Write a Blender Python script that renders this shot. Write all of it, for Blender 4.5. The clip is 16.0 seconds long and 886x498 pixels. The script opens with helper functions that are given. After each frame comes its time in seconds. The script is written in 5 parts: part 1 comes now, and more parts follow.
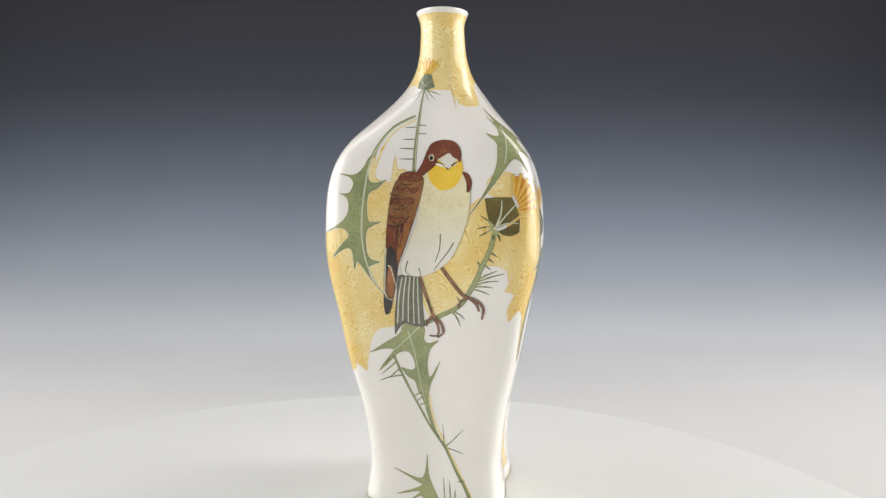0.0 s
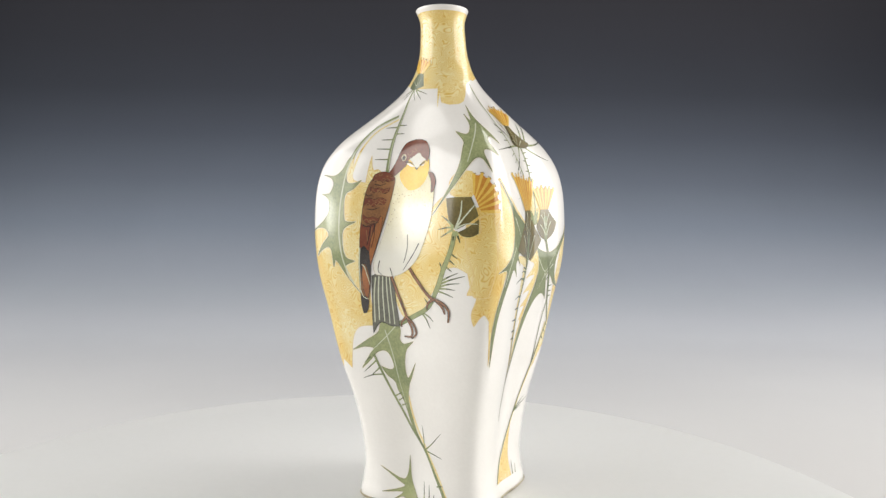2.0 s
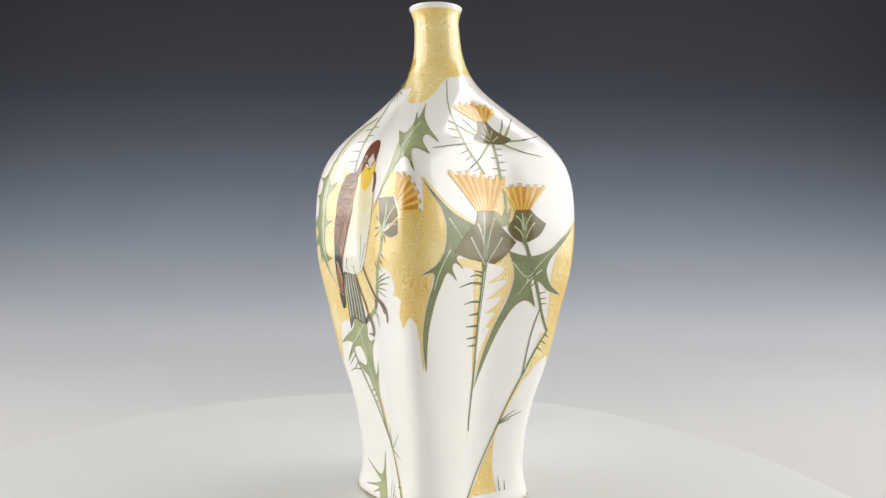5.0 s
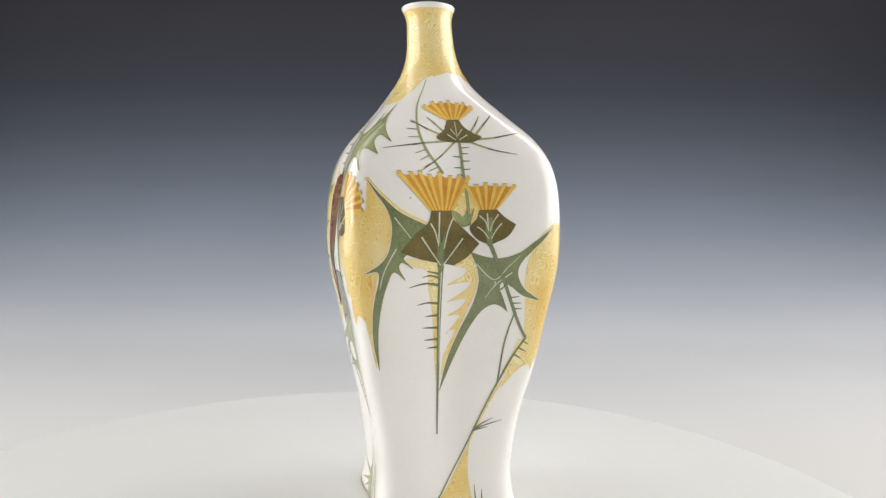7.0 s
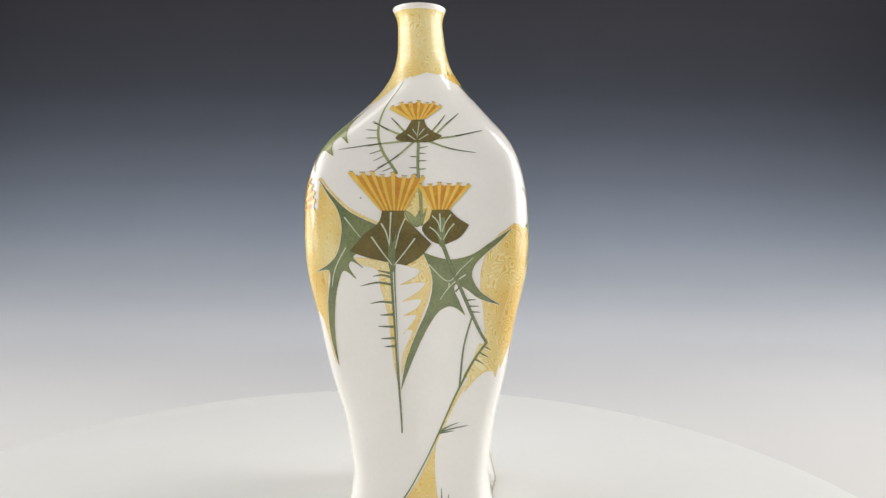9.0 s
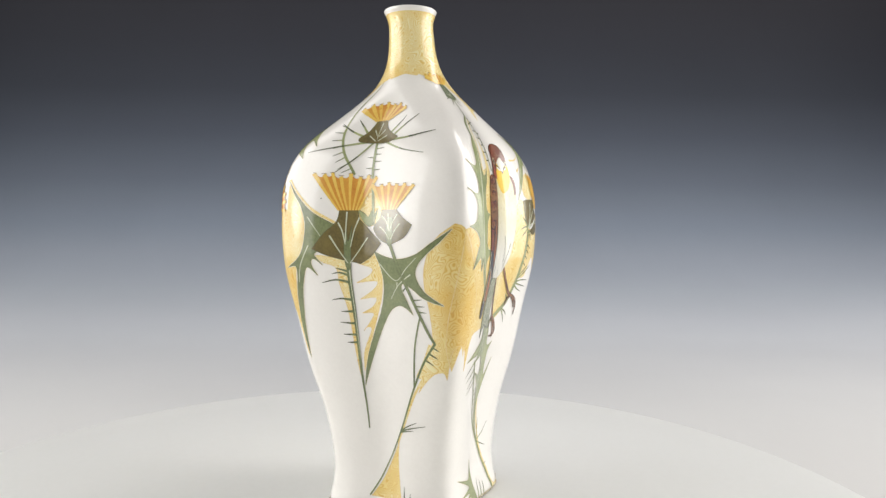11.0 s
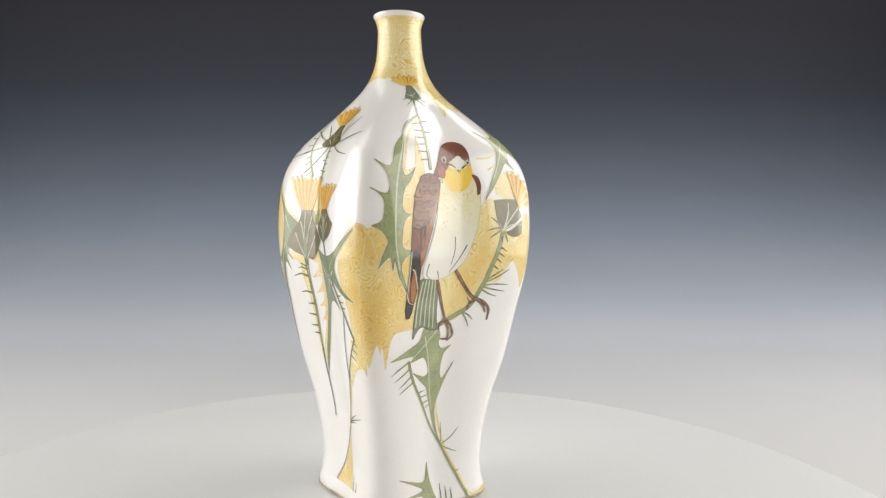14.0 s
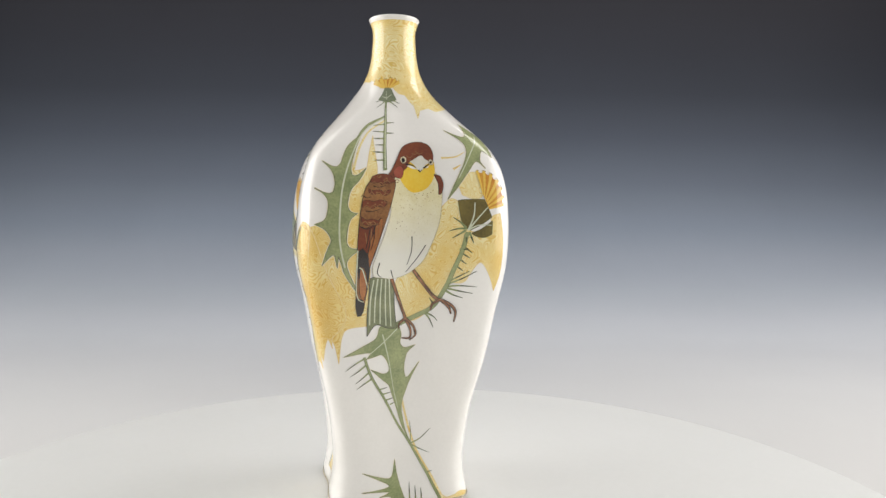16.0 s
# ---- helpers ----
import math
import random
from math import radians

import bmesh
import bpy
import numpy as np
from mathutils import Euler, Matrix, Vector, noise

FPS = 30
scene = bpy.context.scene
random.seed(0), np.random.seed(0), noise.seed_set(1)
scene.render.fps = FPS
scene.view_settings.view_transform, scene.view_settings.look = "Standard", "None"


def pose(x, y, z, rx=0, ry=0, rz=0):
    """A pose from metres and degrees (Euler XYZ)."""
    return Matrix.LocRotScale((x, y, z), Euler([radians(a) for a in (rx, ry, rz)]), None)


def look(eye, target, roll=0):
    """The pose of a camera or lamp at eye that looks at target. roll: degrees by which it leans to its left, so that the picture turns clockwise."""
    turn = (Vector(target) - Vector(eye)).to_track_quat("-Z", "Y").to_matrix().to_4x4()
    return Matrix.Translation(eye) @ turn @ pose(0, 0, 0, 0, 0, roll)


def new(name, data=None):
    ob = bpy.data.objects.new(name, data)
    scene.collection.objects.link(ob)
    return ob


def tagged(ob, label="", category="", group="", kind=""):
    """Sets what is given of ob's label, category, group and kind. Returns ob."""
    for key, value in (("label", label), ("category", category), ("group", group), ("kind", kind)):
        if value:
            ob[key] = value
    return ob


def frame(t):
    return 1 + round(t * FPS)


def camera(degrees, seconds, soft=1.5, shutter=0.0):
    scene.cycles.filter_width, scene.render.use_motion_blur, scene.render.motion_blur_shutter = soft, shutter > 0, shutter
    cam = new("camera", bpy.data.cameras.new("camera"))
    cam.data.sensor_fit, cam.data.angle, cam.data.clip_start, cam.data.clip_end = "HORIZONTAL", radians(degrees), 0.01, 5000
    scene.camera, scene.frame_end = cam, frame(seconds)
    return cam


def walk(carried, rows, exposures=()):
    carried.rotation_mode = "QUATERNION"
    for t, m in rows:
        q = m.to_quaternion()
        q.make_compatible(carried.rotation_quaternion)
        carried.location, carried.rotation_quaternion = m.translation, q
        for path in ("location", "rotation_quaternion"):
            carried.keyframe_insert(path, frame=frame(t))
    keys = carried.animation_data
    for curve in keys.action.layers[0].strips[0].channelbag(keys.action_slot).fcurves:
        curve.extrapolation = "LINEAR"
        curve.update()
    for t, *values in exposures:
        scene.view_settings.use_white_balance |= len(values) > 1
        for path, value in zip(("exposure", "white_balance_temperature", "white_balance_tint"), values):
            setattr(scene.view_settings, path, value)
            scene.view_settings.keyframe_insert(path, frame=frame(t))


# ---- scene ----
from mathutils import geometry

# ---- camera: on a tripod ----
cam = camera(63.268, 16.0, soft=1.4)
walk(cam, [
    (0, pose(0.0, -0.4200, 0.1631, 86.593, -0.457, -2.003)),
    (16, pose(0.0, -0.4200, 0.1631, 86.593, -0.457, -2.003)),
], [(0, 0.10), (2, 0.04), (4, -0.03), (7.5, 0.10), (9.5, 0.10), (12.0, -0.02), (13.5, -0.06), (14.5, 0.0), (16, 0.07)])

# ---- light: a grey studio, a tall softbox with its flash tube at either side, two fills added for the backdrop ----
world = bpy.data.worlds.new("studio")
world.use_nodes = True
world.node_tree.nodes["Background"].inputs[0].default_value = (1.0, 0.985, 0.955, 1)
world.node_tree.nodes["Background"].inputs[1].default_value = 0.32
scene.world = world


def softbox(name, eye, target, wide, high, watts, colour=(1, 0.978, 0.945)):
    data = bpy.data.lights.new(name, "AREA")
    data.shape, data.size, data.size_y, data.energy, data.color = "RECTANGLE", wide, high, watts, colour
    ob = new(name, data)
    ob.matrix_world = look(eye, target)
    return ob


for name, side in (("softbox_left", -1), ("softbox_right", 1)):
    # upper lamp added to soften the reflection's lower edge; narrow spread spares the backdrop
    for middle, high, watts in ((0.22, 1.90, 9.6), (0.70, 0.95, 3.6)):
        box = softbox(name, (side * (1.1 - 0.01 * (high < 1)), 0.0, middle), (0.0, 0.0, middle), 1.45, high, watts)
        box.data.spread = radians(135)
for side, y, z in ((-1, -0.27, 0.22), (1, -0.03, 0.24)):
    for wide, watts in ((0.24, 0.36), (0.14, 0.15)):
        tube = softbox("flash_tube", (side * (0.88 - wide / 6), y, z), (0.0, -0.02, 0.16), wide, wide, watts)
        tube.data.shape = "ELLIPSE"
# unseen lamps added high at either side to brighten the backdrop's edges
softbox("backdrop_fill_left", (-1.15, 0.50, 1.6), (-1.15, 0.95, 0.7), 1.3, 0.8, 4.5)
softbox("backdrop_fill_right", (1.30, 0.50, 1.6), (1.30, 0.95, 0.8), 1.3, 0.8, 12.5, (1, 0.955, 0.925))


# ---- materials ----
def material(name, rough=0.5, spec=0.5, coat=0.0):
    m = bpy.data.materials.new(name)
    m.use_nodes = True
    b = m.node_tree.nodes["Principled BSDF"]
    b.inputs["Roughness"].default_value = rough
    b.inputs["Specular IOR Level"].default_value = spec
    b.inputs["Coat Weight"].default_value = coat
    b.inputs["Coat IOR"].default_value = 1.7
    b.inputs["Coat Roughness"].default_value = 0.11
    return m, m.node_tree, b


def node(tree, kind, **inputs):
    n = tree.nodes.new(kind)
    for key, value in inputs.items():
        n.inputs[key.replace("_", " ")].default_value = value
    return n


def ramp(tree, source, stops):
    r = tree.nodes.new("ShaderNodeValToRGB")
    e = r.color_ramp.elements
    while len(e) < len(stops):
        e.new(0.5)
    for k, (at, c) in zip(e, stops):
        k.position, k.color = at, (*c, 1)
    tree.links.new(source, r.inputs[0])
    return r


def mottled(name, dark, light, scale=60.0, rough=0.12, spec=0.5, coat=0.0, bump=0.0, fine=600.0):
    """A surface whose colour drifts between two tones at two sizes."""
    m, tree, b = material(name, rough, spec, coat)
    co = tree.nodes.new("ShaderNodeTexCoord")
    n1 = node(tree, "ShaderNodeTexNoise", Scale=scale, Detail=3.0, Roughness=0.6)
    n2 = node(tree, "ShaderNodeTexNoise", Scale=fine, Detail=2.0)
    for n in (n1, n2):
        tree.links.new(co.outputs["Object"], n.inputs["Vector"])
    mix = tree.nodes.new("ShaderNodeMath")
    mix.operation = "MULTIPLY_ADD"
    mix.inputs[1].default_value = 0.35
    tree.links.new(n2.outputs[0], mix.inputs[0])
    half = tree.nodes.new("ShaderNodeMath")
    half.operation = "MULTIPLY"
    half.inputs[1].default_value = 0.65
    tree.links.new(n1.outputs[0], half.inputs[0])
    tree.links.new(half.outputs[0], mix.inputs[2])
    r = ramp(tree, mix.outputs[0], [(0.36, dark), (0.64, light)])
    tree.links.new(r.outputs[0], b.inputs["Base Color"])
    if bump:
        k = node(tree, "ShaderNodeBump", Strength=bump, Distance=0.0004)
        tree.links.new(n1.outputs[0], k.inputs["Height"])
        tree.links.new(k.outputs[0], b.inputs["Normal"])
    return m


PORCELAIN = mottled("porcelain", (0.85, 0.825, 0.785), (0.89, 0.865, 0.825), 30, 0.5, 0.15, 1.0, 0.0)
BISCUIT = mottled("bare_foot_rim", (0.26, 0.22, 0.13), (0.60, 0.54, 0.40), 160, 0.5)
FLOOR = mottled("studio_floor", (0.30, 0.30, 0.29), (0.36, 0.36, 0.35), 4, 0.6, 0.3, 0.0, 0.0, 60)
TABLE = mottled("turntable_acrylic", (0.855, 0.858, 0.838), (0.88, 0.882, 0.865), 9, 0.32, 0.4, 0.0, 0.0, 220)


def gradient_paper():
    """Studio paper with the backdrop's brightness put into its colour, from white at the sweep to near black at the
    top.
    """
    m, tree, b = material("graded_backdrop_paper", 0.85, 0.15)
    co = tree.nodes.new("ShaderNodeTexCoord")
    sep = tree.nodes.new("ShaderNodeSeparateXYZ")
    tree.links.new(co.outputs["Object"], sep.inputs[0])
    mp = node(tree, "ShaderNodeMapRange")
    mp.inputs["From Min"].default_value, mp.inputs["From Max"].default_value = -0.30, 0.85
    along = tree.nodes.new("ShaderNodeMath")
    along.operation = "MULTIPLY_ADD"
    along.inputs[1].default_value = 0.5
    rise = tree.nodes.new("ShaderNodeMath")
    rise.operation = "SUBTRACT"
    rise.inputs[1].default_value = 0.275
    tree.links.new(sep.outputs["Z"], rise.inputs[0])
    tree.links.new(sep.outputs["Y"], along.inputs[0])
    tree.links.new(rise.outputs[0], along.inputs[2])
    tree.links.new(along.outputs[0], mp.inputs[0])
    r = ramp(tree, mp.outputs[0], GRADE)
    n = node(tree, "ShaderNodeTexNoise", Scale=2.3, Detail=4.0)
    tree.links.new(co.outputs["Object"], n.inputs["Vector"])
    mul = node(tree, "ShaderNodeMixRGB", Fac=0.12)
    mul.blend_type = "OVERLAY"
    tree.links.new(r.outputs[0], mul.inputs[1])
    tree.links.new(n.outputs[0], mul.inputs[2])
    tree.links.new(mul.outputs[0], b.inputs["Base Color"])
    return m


# stops tuned row by row, evening out lamp light along the sweep
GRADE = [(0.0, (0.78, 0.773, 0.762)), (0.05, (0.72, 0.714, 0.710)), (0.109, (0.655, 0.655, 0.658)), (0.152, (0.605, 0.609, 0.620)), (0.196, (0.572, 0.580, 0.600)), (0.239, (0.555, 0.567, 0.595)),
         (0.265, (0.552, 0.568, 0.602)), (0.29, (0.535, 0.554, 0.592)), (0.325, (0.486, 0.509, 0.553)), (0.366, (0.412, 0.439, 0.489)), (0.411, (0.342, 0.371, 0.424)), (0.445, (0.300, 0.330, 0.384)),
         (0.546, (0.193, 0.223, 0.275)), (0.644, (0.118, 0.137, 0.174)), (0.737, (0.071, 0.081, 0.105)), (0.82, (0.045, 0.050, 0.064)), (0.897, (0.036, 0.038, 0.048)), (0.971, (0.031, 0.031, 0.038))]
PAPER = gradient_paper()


# ---- mesh helpers ----
def part(name, bm, mat, parent=None, label="", smooth=True):
    me = bpy.data.meshes.new(name)
    bm.to_mesh(me)
    bm.free()
    me.materials.append(mat)
    if smooth:
        for f in me.polygons:
            f.use_smooth = True
    ob = new(name, me)
    if parent:
        ob.parent = parent
    return tagged(ob, label) if label else ob


def hermite(table, x):
    """Smooth curve through (x, y) rows."""
    n = len(table)
    i = 0
    while i < n - 2 and x > table[i + 1][0]:
        i += 1
    def slope(k):
        a, b = table[max(k - 1, 0)], table[min(k + 1, n - 1)]
        return (b[1] - a[1]) / (b[0] - a[0])
    (x0, y0), (x1, y1) = table[i], table[i + 1]
    h = x1 - x0
    u = min(max((x - x0) / h, 0), 1)
    return ((2 * u**3 - 3 * u**2 + 1) * y0 + (u**3 - 2 * u**2 + u) * h * slope(i)
            + (3 * u**2 - 2 * u**3) * y1 + (u**3 - u**2) * h * slope(i + 1))


# ---- the vase's form: square with rounded corners below, round at the neck ----
HALF = [(0.0000, 0.0394), (0.0040, 0.0392), (0.0100, 0.0380), (0.0225, 0.0370), (0.0507, 0.0399), (0.0788, 0.0459), (0.1069, 0.0509), (0.1350, 0.0570), (0.1631, 0.0565), (0.1819, 0.0530), (0.1959, 0.0473), (0.2100, 0.0367), (0.2193, 0.0293), (0.2287, 0.0213), (0.2380, 0.0160), (0.2474, 0.0134), (0.2568, 0.0125), (0.2636, 0.0123), (0.2676, 0.0131), (0.2712, 0.0147)]
SQUARE = [(0.0000, 5.60), (0.0225, 6.00), (0.0507, 7.20), (0.0788, 9.26), (0.1069, 9.55), (0.1350, 7.03), (0.1631, 8.57), (0.1819, 10.21), (0.1959, 7.00), (0.2100, 3.80), (0.2193, 2.50), (0.2287, 2.10), (0.2380, 2.00), (0.2720, 2.00)]
DENT = 0.0658  # the faces are slightly hollow
TOP = 0.2712
LEAN = (0.0032, -0.0006)  # the neck stands slightly off the middle


def surface(phi, z, lift=0.0):
    """The point of the glaze at the angle phi (degrees) and height z, raised by lift."""
    a, q = hermite(HALF, z) + lift, hermite(SQUARE, z)
    c, s = math.cos(radians(phi)), math.sin(radians(phi))
    dip = DENT * (0.6 + 0.4 * min(z / 0.05, 1)) * min(max((TOP - 0.045 - z) / 0.012, 0), 1) * ((1 + math.cos(radians(4 * phi))) / 2) ** 2
    r = a / (abs(c) ** q + abs(s) ** q) ** (1 / q) * (1 - dip)
    k = min(max((z - TOP + 0.055) / 0.055, 0), 1)
    return Vector((r * c + LEAN[0] * k, r * s + LEAN[1] * k, z))


def vase_body():
    bm = bmesh.new()
    N = 384
    zs = [TOP * k / 300 for k in range(301)]
    rings = [[bm.verts.new(surface(360 * j / N, z)) for j in range(N)] for z in zs]
    cx, cy = LEAN
    # rounded lip, then the inner wall of the neck
    lip = HALF[-1][1]
    for rad, dz in ((lip - 0.0002, 0.0005), (lip - 0.0006, 0.0007), (lip - 0.0011, 0.0005), (lip - 0.0014, -0.0002), (0.0112, -0.004), (0.0103, -0.010), (0.0103, -0.022), (0.0118, -0.034), (0.0150, -0.043)):
        k = 1 + dz / 0.055
        rings.append([bm.verts.new((cx * k + rad * math.cos(2 * math.pi * j / N), cy * k + rad * math.sin(2 * math.pi * j / N), TOP + dz)) for j in range(N)])
    for a, b in zip(rings, rings[1:]):
        for j in range(N):
            bm.faces.new((a[j], a[(j + 1) % N], b[(j + 1) % N], b[j]))
    bm.faces.new(rings[0][::-1])
    return bm


def vase_foot():
    """The worn unglazed edge on which the vase stands."""
    bm = bmesh.new()
    N = 256
    prof = [(0.0008, 0.0016), (0.0011, 0.0008), (0.0006, 0.0), (-0.003, -0.0004), (-0.006, -0.0004)]
    rings = []
    for lift, z in prof:
        rings.append([bm.verts.new((lambda v: (v.x, v.y, z))(surface(360 * j / N, 0.0, lift - 0.0006))) for j in range(N)])
    for a, b in zip(rings, rings[1:]):
        for j in range(N):
            bm.faces.new((a[j], b[j], b[(j + 1) % N], a[(j + 1) % N]))
    bmesh.ops.recalc_face_normals(bm, faces=bm.faces)
    return bm


vase = tagged(new("vase"), "glossy white porcelain vase painted with birds and yellow thistles", "vase")
body = part("body", vase_body(), PORCELAIN, vase, "glossy white glazed porcelain body with a narrow neck")
part("foot_rim", vase_foot(), BISCUIT, vase, "worn unglazed brown foot rim")


# ---- glaze colours ----
def marbled(name, light, vein):
    """Pale ground with fine flowing contour lines."""
    m, tree, b = material(name, 0.5, 0.15, 1.0)
    co = tree.nodes.new("ShaderNodeTexCoord")
    n = node(tree, "ShaderNodeTexNoise", Scale=70.0, Detail=0.8, Distortion=1.6)
    n2 = node(tree, "ShaderNodeTexNoise", Scale=40.0, Detail=3.0)
    for k in (n, n2):
        tree.links.new(co.outputs["Object"], k.inputs["Vector"])
    mul = tree.nodes.new("ShaderNodeMath")
    mul.operation, mul.inputs[1].default_value = "MULTIPLY", 150.0
    sine = tree.nodes.new("ShaderNodeMath")
    sine.operation = "SINE"
    tree.links.new(n.outputs[0], mul.inputs[0])
    tree.links.new(mul.outputs[0], sine.inputs[0])
    mp = node(tree, "ShaderNodeMapRange")
    mp.inputs["From Min"].default_value = -1.0
    tree.links.new(sine.outputs[0], mp.inputs[0])
    r = ramp(tree, mp.outputs[0], [(0.0, tuple(min(c * 1.05, 0.9) for c in light)), (0.55, light), (0.97, vein)])
    wash = ramp(tree, n2.outputs[0], [(0.4, (1, 1, 1)), (0.66, (0.95, 0.82, 0.52))])
    mix = node(tree, "ShaderNodeMixRGB", Fac=1.0)
    mix.blend_type = "MULTIPLY"
    tree.links.new(r.outputs[0], mix.inputs[1])
    tree.links.new(wash.outputs[0], mix.inputs[2])
    # the ridges miss the softbox reflection: their deeper tone is put into the colour
    sep = tree.nodes.new("ShaderNodeSeparateXYZ")
    tree.links.new(co.outputs["Object"], sep.inputs[0])

    def math_node(kind, one, two):
        k = tree.nodes.new("ShaderNodeMath")
        k.operation = kind
        for slot, value in zip(k.inputs, (one, two)):
            if isinstance(value, float):
                slot.default_value = value
            else:
                tree.links.new(value, slot)
        return k.outputs[0]

    product = math_node("ABSOLUTE", math_node("MULTIPLY", sep.outputs[0], sep.outputs[1]), 0.0)
    square = math_node("ADD", math_node("MULTIPLY", sep.outputs[0], sep.outputs[0]), math_node("MULTIPLY", sep.outputs[1], sep.outputs[1]))
    ridge = node(tree, "ShaderNodeMapRange")
    ridge.interpolation_type = "SMOOTHSTEP"
    ridge.inputs["From Min"].default_value, ridge.inputs["From Max"].default_value = 0.470, 0.4985
    tree.links.new(math_node("DIVIDE", product, square), ridge.inputs[0])
    below = node(tree, "ShaderNodeMapRange")
    below.inputs["From Min"].default_value, below.inputs["From Max"].default_value = 0.20, 0.18
    tree.links.new(sep.outputs[2], below.inputs[0])
    ridge_shade = node(tree, "ShaderNodeMixRGB", Color2=(0.92, 0.83, 0.58, 1))
    ridge_shade.blend_type = "MULTIPLY"
    tree.links.new(math_node("MULTIPLY", ridge.outputs[0], below.outputs[0]), ridge_shade.inputs[0])
    tree.links.new(mix.outputs[0], ridge_shade.inputs[1])
    tree.links.new(ridge_shade.outputs[0], b.inputs["Base Color"])
    return m


def glaze(name, dark, light, scale=120.0):
    return mottled(name, dark, light, scale, 0.5, 0.15, 1.0, 0.0, 900.0)


OCHRE = marbled("ochre_ground", (0.90, 0.775, 0.43), (0.77, 0.555, 0.15))
SAGE = glaze("sage_glaze", (0.19, 0.235, 0.095), (0.40, 0.43, 0.195), 42)
GREEN = glaze("leaf_green_glaze", (0.10, 0.135, 0.05), (0.235, 0.27, 0.11), 45)
OLIVE = glaze("olive_brown_glaze", (0.09, 0.066, 0.007), (0.18, 0.135, 0.024), 70)
MOSS = glaze("moss_glaze", (0.13, 0.16, 0.09), (0.20, 0.23, 0.14))
PALE = glaze("pale_line_glaze", (0.55, 0.58, 0.40), (0.68, 0.70, 0.54))
BROWN = glaze("umber_glaze", (0.12, 0.019, 0.003), (0.21, 0.044, 0.008), 90)
RUFOUS = glaze("rufous_glaze", (0.26, 0.07, 0.012), (0.44, 0.165, 0.04), 90)
RUST = glaze("rust_glaze", (0.26, 0.04, 0.02), (0.36, 0.08, 0.04))
INK = glaze("ink_glaze", (0.010, 0.006, 0.005), (0.022, 0.012, 0.008))
CREAM = glaze("cream_glaze", (0.76, 0.68, 0.38), (0.84, 0.78, 0.53), 150)
tree = CREAM.node_tree
spots = node(tree, "ShaderNodeTexNoise", Scale=1100.0, Detail=1.0)
tree.links.new(next(n for n in tree.nodes if n.type == "TEX_COORD").outputs["Object"], spots.inputs["Vector"])
sep = tree.nodes.new("ShaderNodeSeparateXYZ")
tree.links.new(next(n for n in tree.nodes if n.type == "TEX_COORD").outputs["Object"], sep.inputs[0])
drift = node(tree, "ShaderNodeMapRange")
drift.inputs["From Min"].default_value, drift.inputs["From Max"].default_value = 0.138, 0.166
tree.links.new(sep.outputs["Z"], drift.inputs[0])
fleck = ramp(tree, spots.outputs[0], [(0.27, (0.62, 0.52, 0.30)), (0.33, (1, 1, 1))])
mix = node(tree, "ShaderNodeMixRGB", Fac=1.0)
mix.blend_type = "MULTIPLY"
tree.links.new(next(n for n in tree.nodes if n.type == "VALTORGB" and n != fleck).outputs[0], mix.inputs[1])
tree.links.new(fleck.outputs[0], mix.inputs[2])
chalk = node(tree, "ShaderNodeMixRGB", Color1=(0.80, 0.78, 0.69, 1))
tree.links.new(drift.outputs[0], chalk.inputs[0])
tree.links.new(mix.outputs[0], chalk.inputs[2])
tree.links.new(chalk.outputs[0], tree.nodes["Principled BSDF"].inputs["Base Color"])
FACE = glaze("bone_glaze", (0.66, 0.63, 0.54), (0.76, 0.74, 0.66))
YELLOW = glaze("throat_yellow_glaze", (0.84, 0.52, 0.02), (0.88, 0.62, 0.06))
TAN = glaze("tan_line_glaze", (0.20, 0.085, 0.022), (0.34, 0.16, 0.05))
LEGS = glaze("leg_brown_glaze", (0.15, 0.055, 0.02), (0.40, 0.18, 0.075), 400)
TAIL = glaze("slate_glaze", (0.085, 0.085, 0.065), (0.17, 0.17, 0.13))
TAIL2 = glaze("green_slate_glaze", (0.13, 0.15, 0.075), (0.24, 0.26, 0.13))
PETAL = glaze("petal_yellow_glaze", (0.76, 0.47, 0.055), (0.83, 0.58, 0.11))
ORANGE = glaze("petal_orange_glaze", (0.54, 0.19, 0.010), (0.69, 0.32, 0.022), 160)
AMBER = glaze("petal_amber_glaze", (0.60, 0.25, 0.018), (0.72, 0.36, 0.035))
WING = glaze("wing_brown_glaze", (0.165, 0.06, 0.013), (0.33, 0.145, 0.038), 110)
BUFF = glaze("buff_glaze", (0.66, 0.55, 0.36), (0.76, 0.66, 0.46))
EDGE = glaze("petal_edge_glaze", (0.20, 0.12, 0.03), (0.32, 0.19, 0.06))

RESERVE = glaze("unpainted_border", (0.80, 0.72, 0.50), (0.84, 0.79, 0.62), 90)
LINE_GREEN = glaze("dark_sage_line", (0.055, 0.065, 0.028), (0.12, 0.14, 0.06))
LINE_OCHRE = glaze("ochre_line", (0.76, 0.54, 0.19), (0.86, 0.69, 0.36))
LINE_CREAM = glaze("buff_line", (0.30, 0.23, 0.12), (0.62, 0.55, 0.36))
CONTOUR = {SAGE: (LINE_GREEN, 0.13), GREEN: (LINE_GREEN, 0.13), OLIVE: (LINE_GREEN, 0.13), MOSS: (LINE_GREEN, 0.12), OCHRE: (LINE_OCHRE, 0.22), CREAM: (LINE_CREAM, 0.12),
           WING: (INK, 0.16), BROWN: (INK, 0.13), RUFOUS: (INK, 0.12), TAIL: (INK, 0.18), TAIL2: (INK, 0.18), LEGS: (INK, 0.20), FACE: (LINE_CREAM, 0.1), BUFF: (INK, 0.1), RUST: (INK, 0.08)}

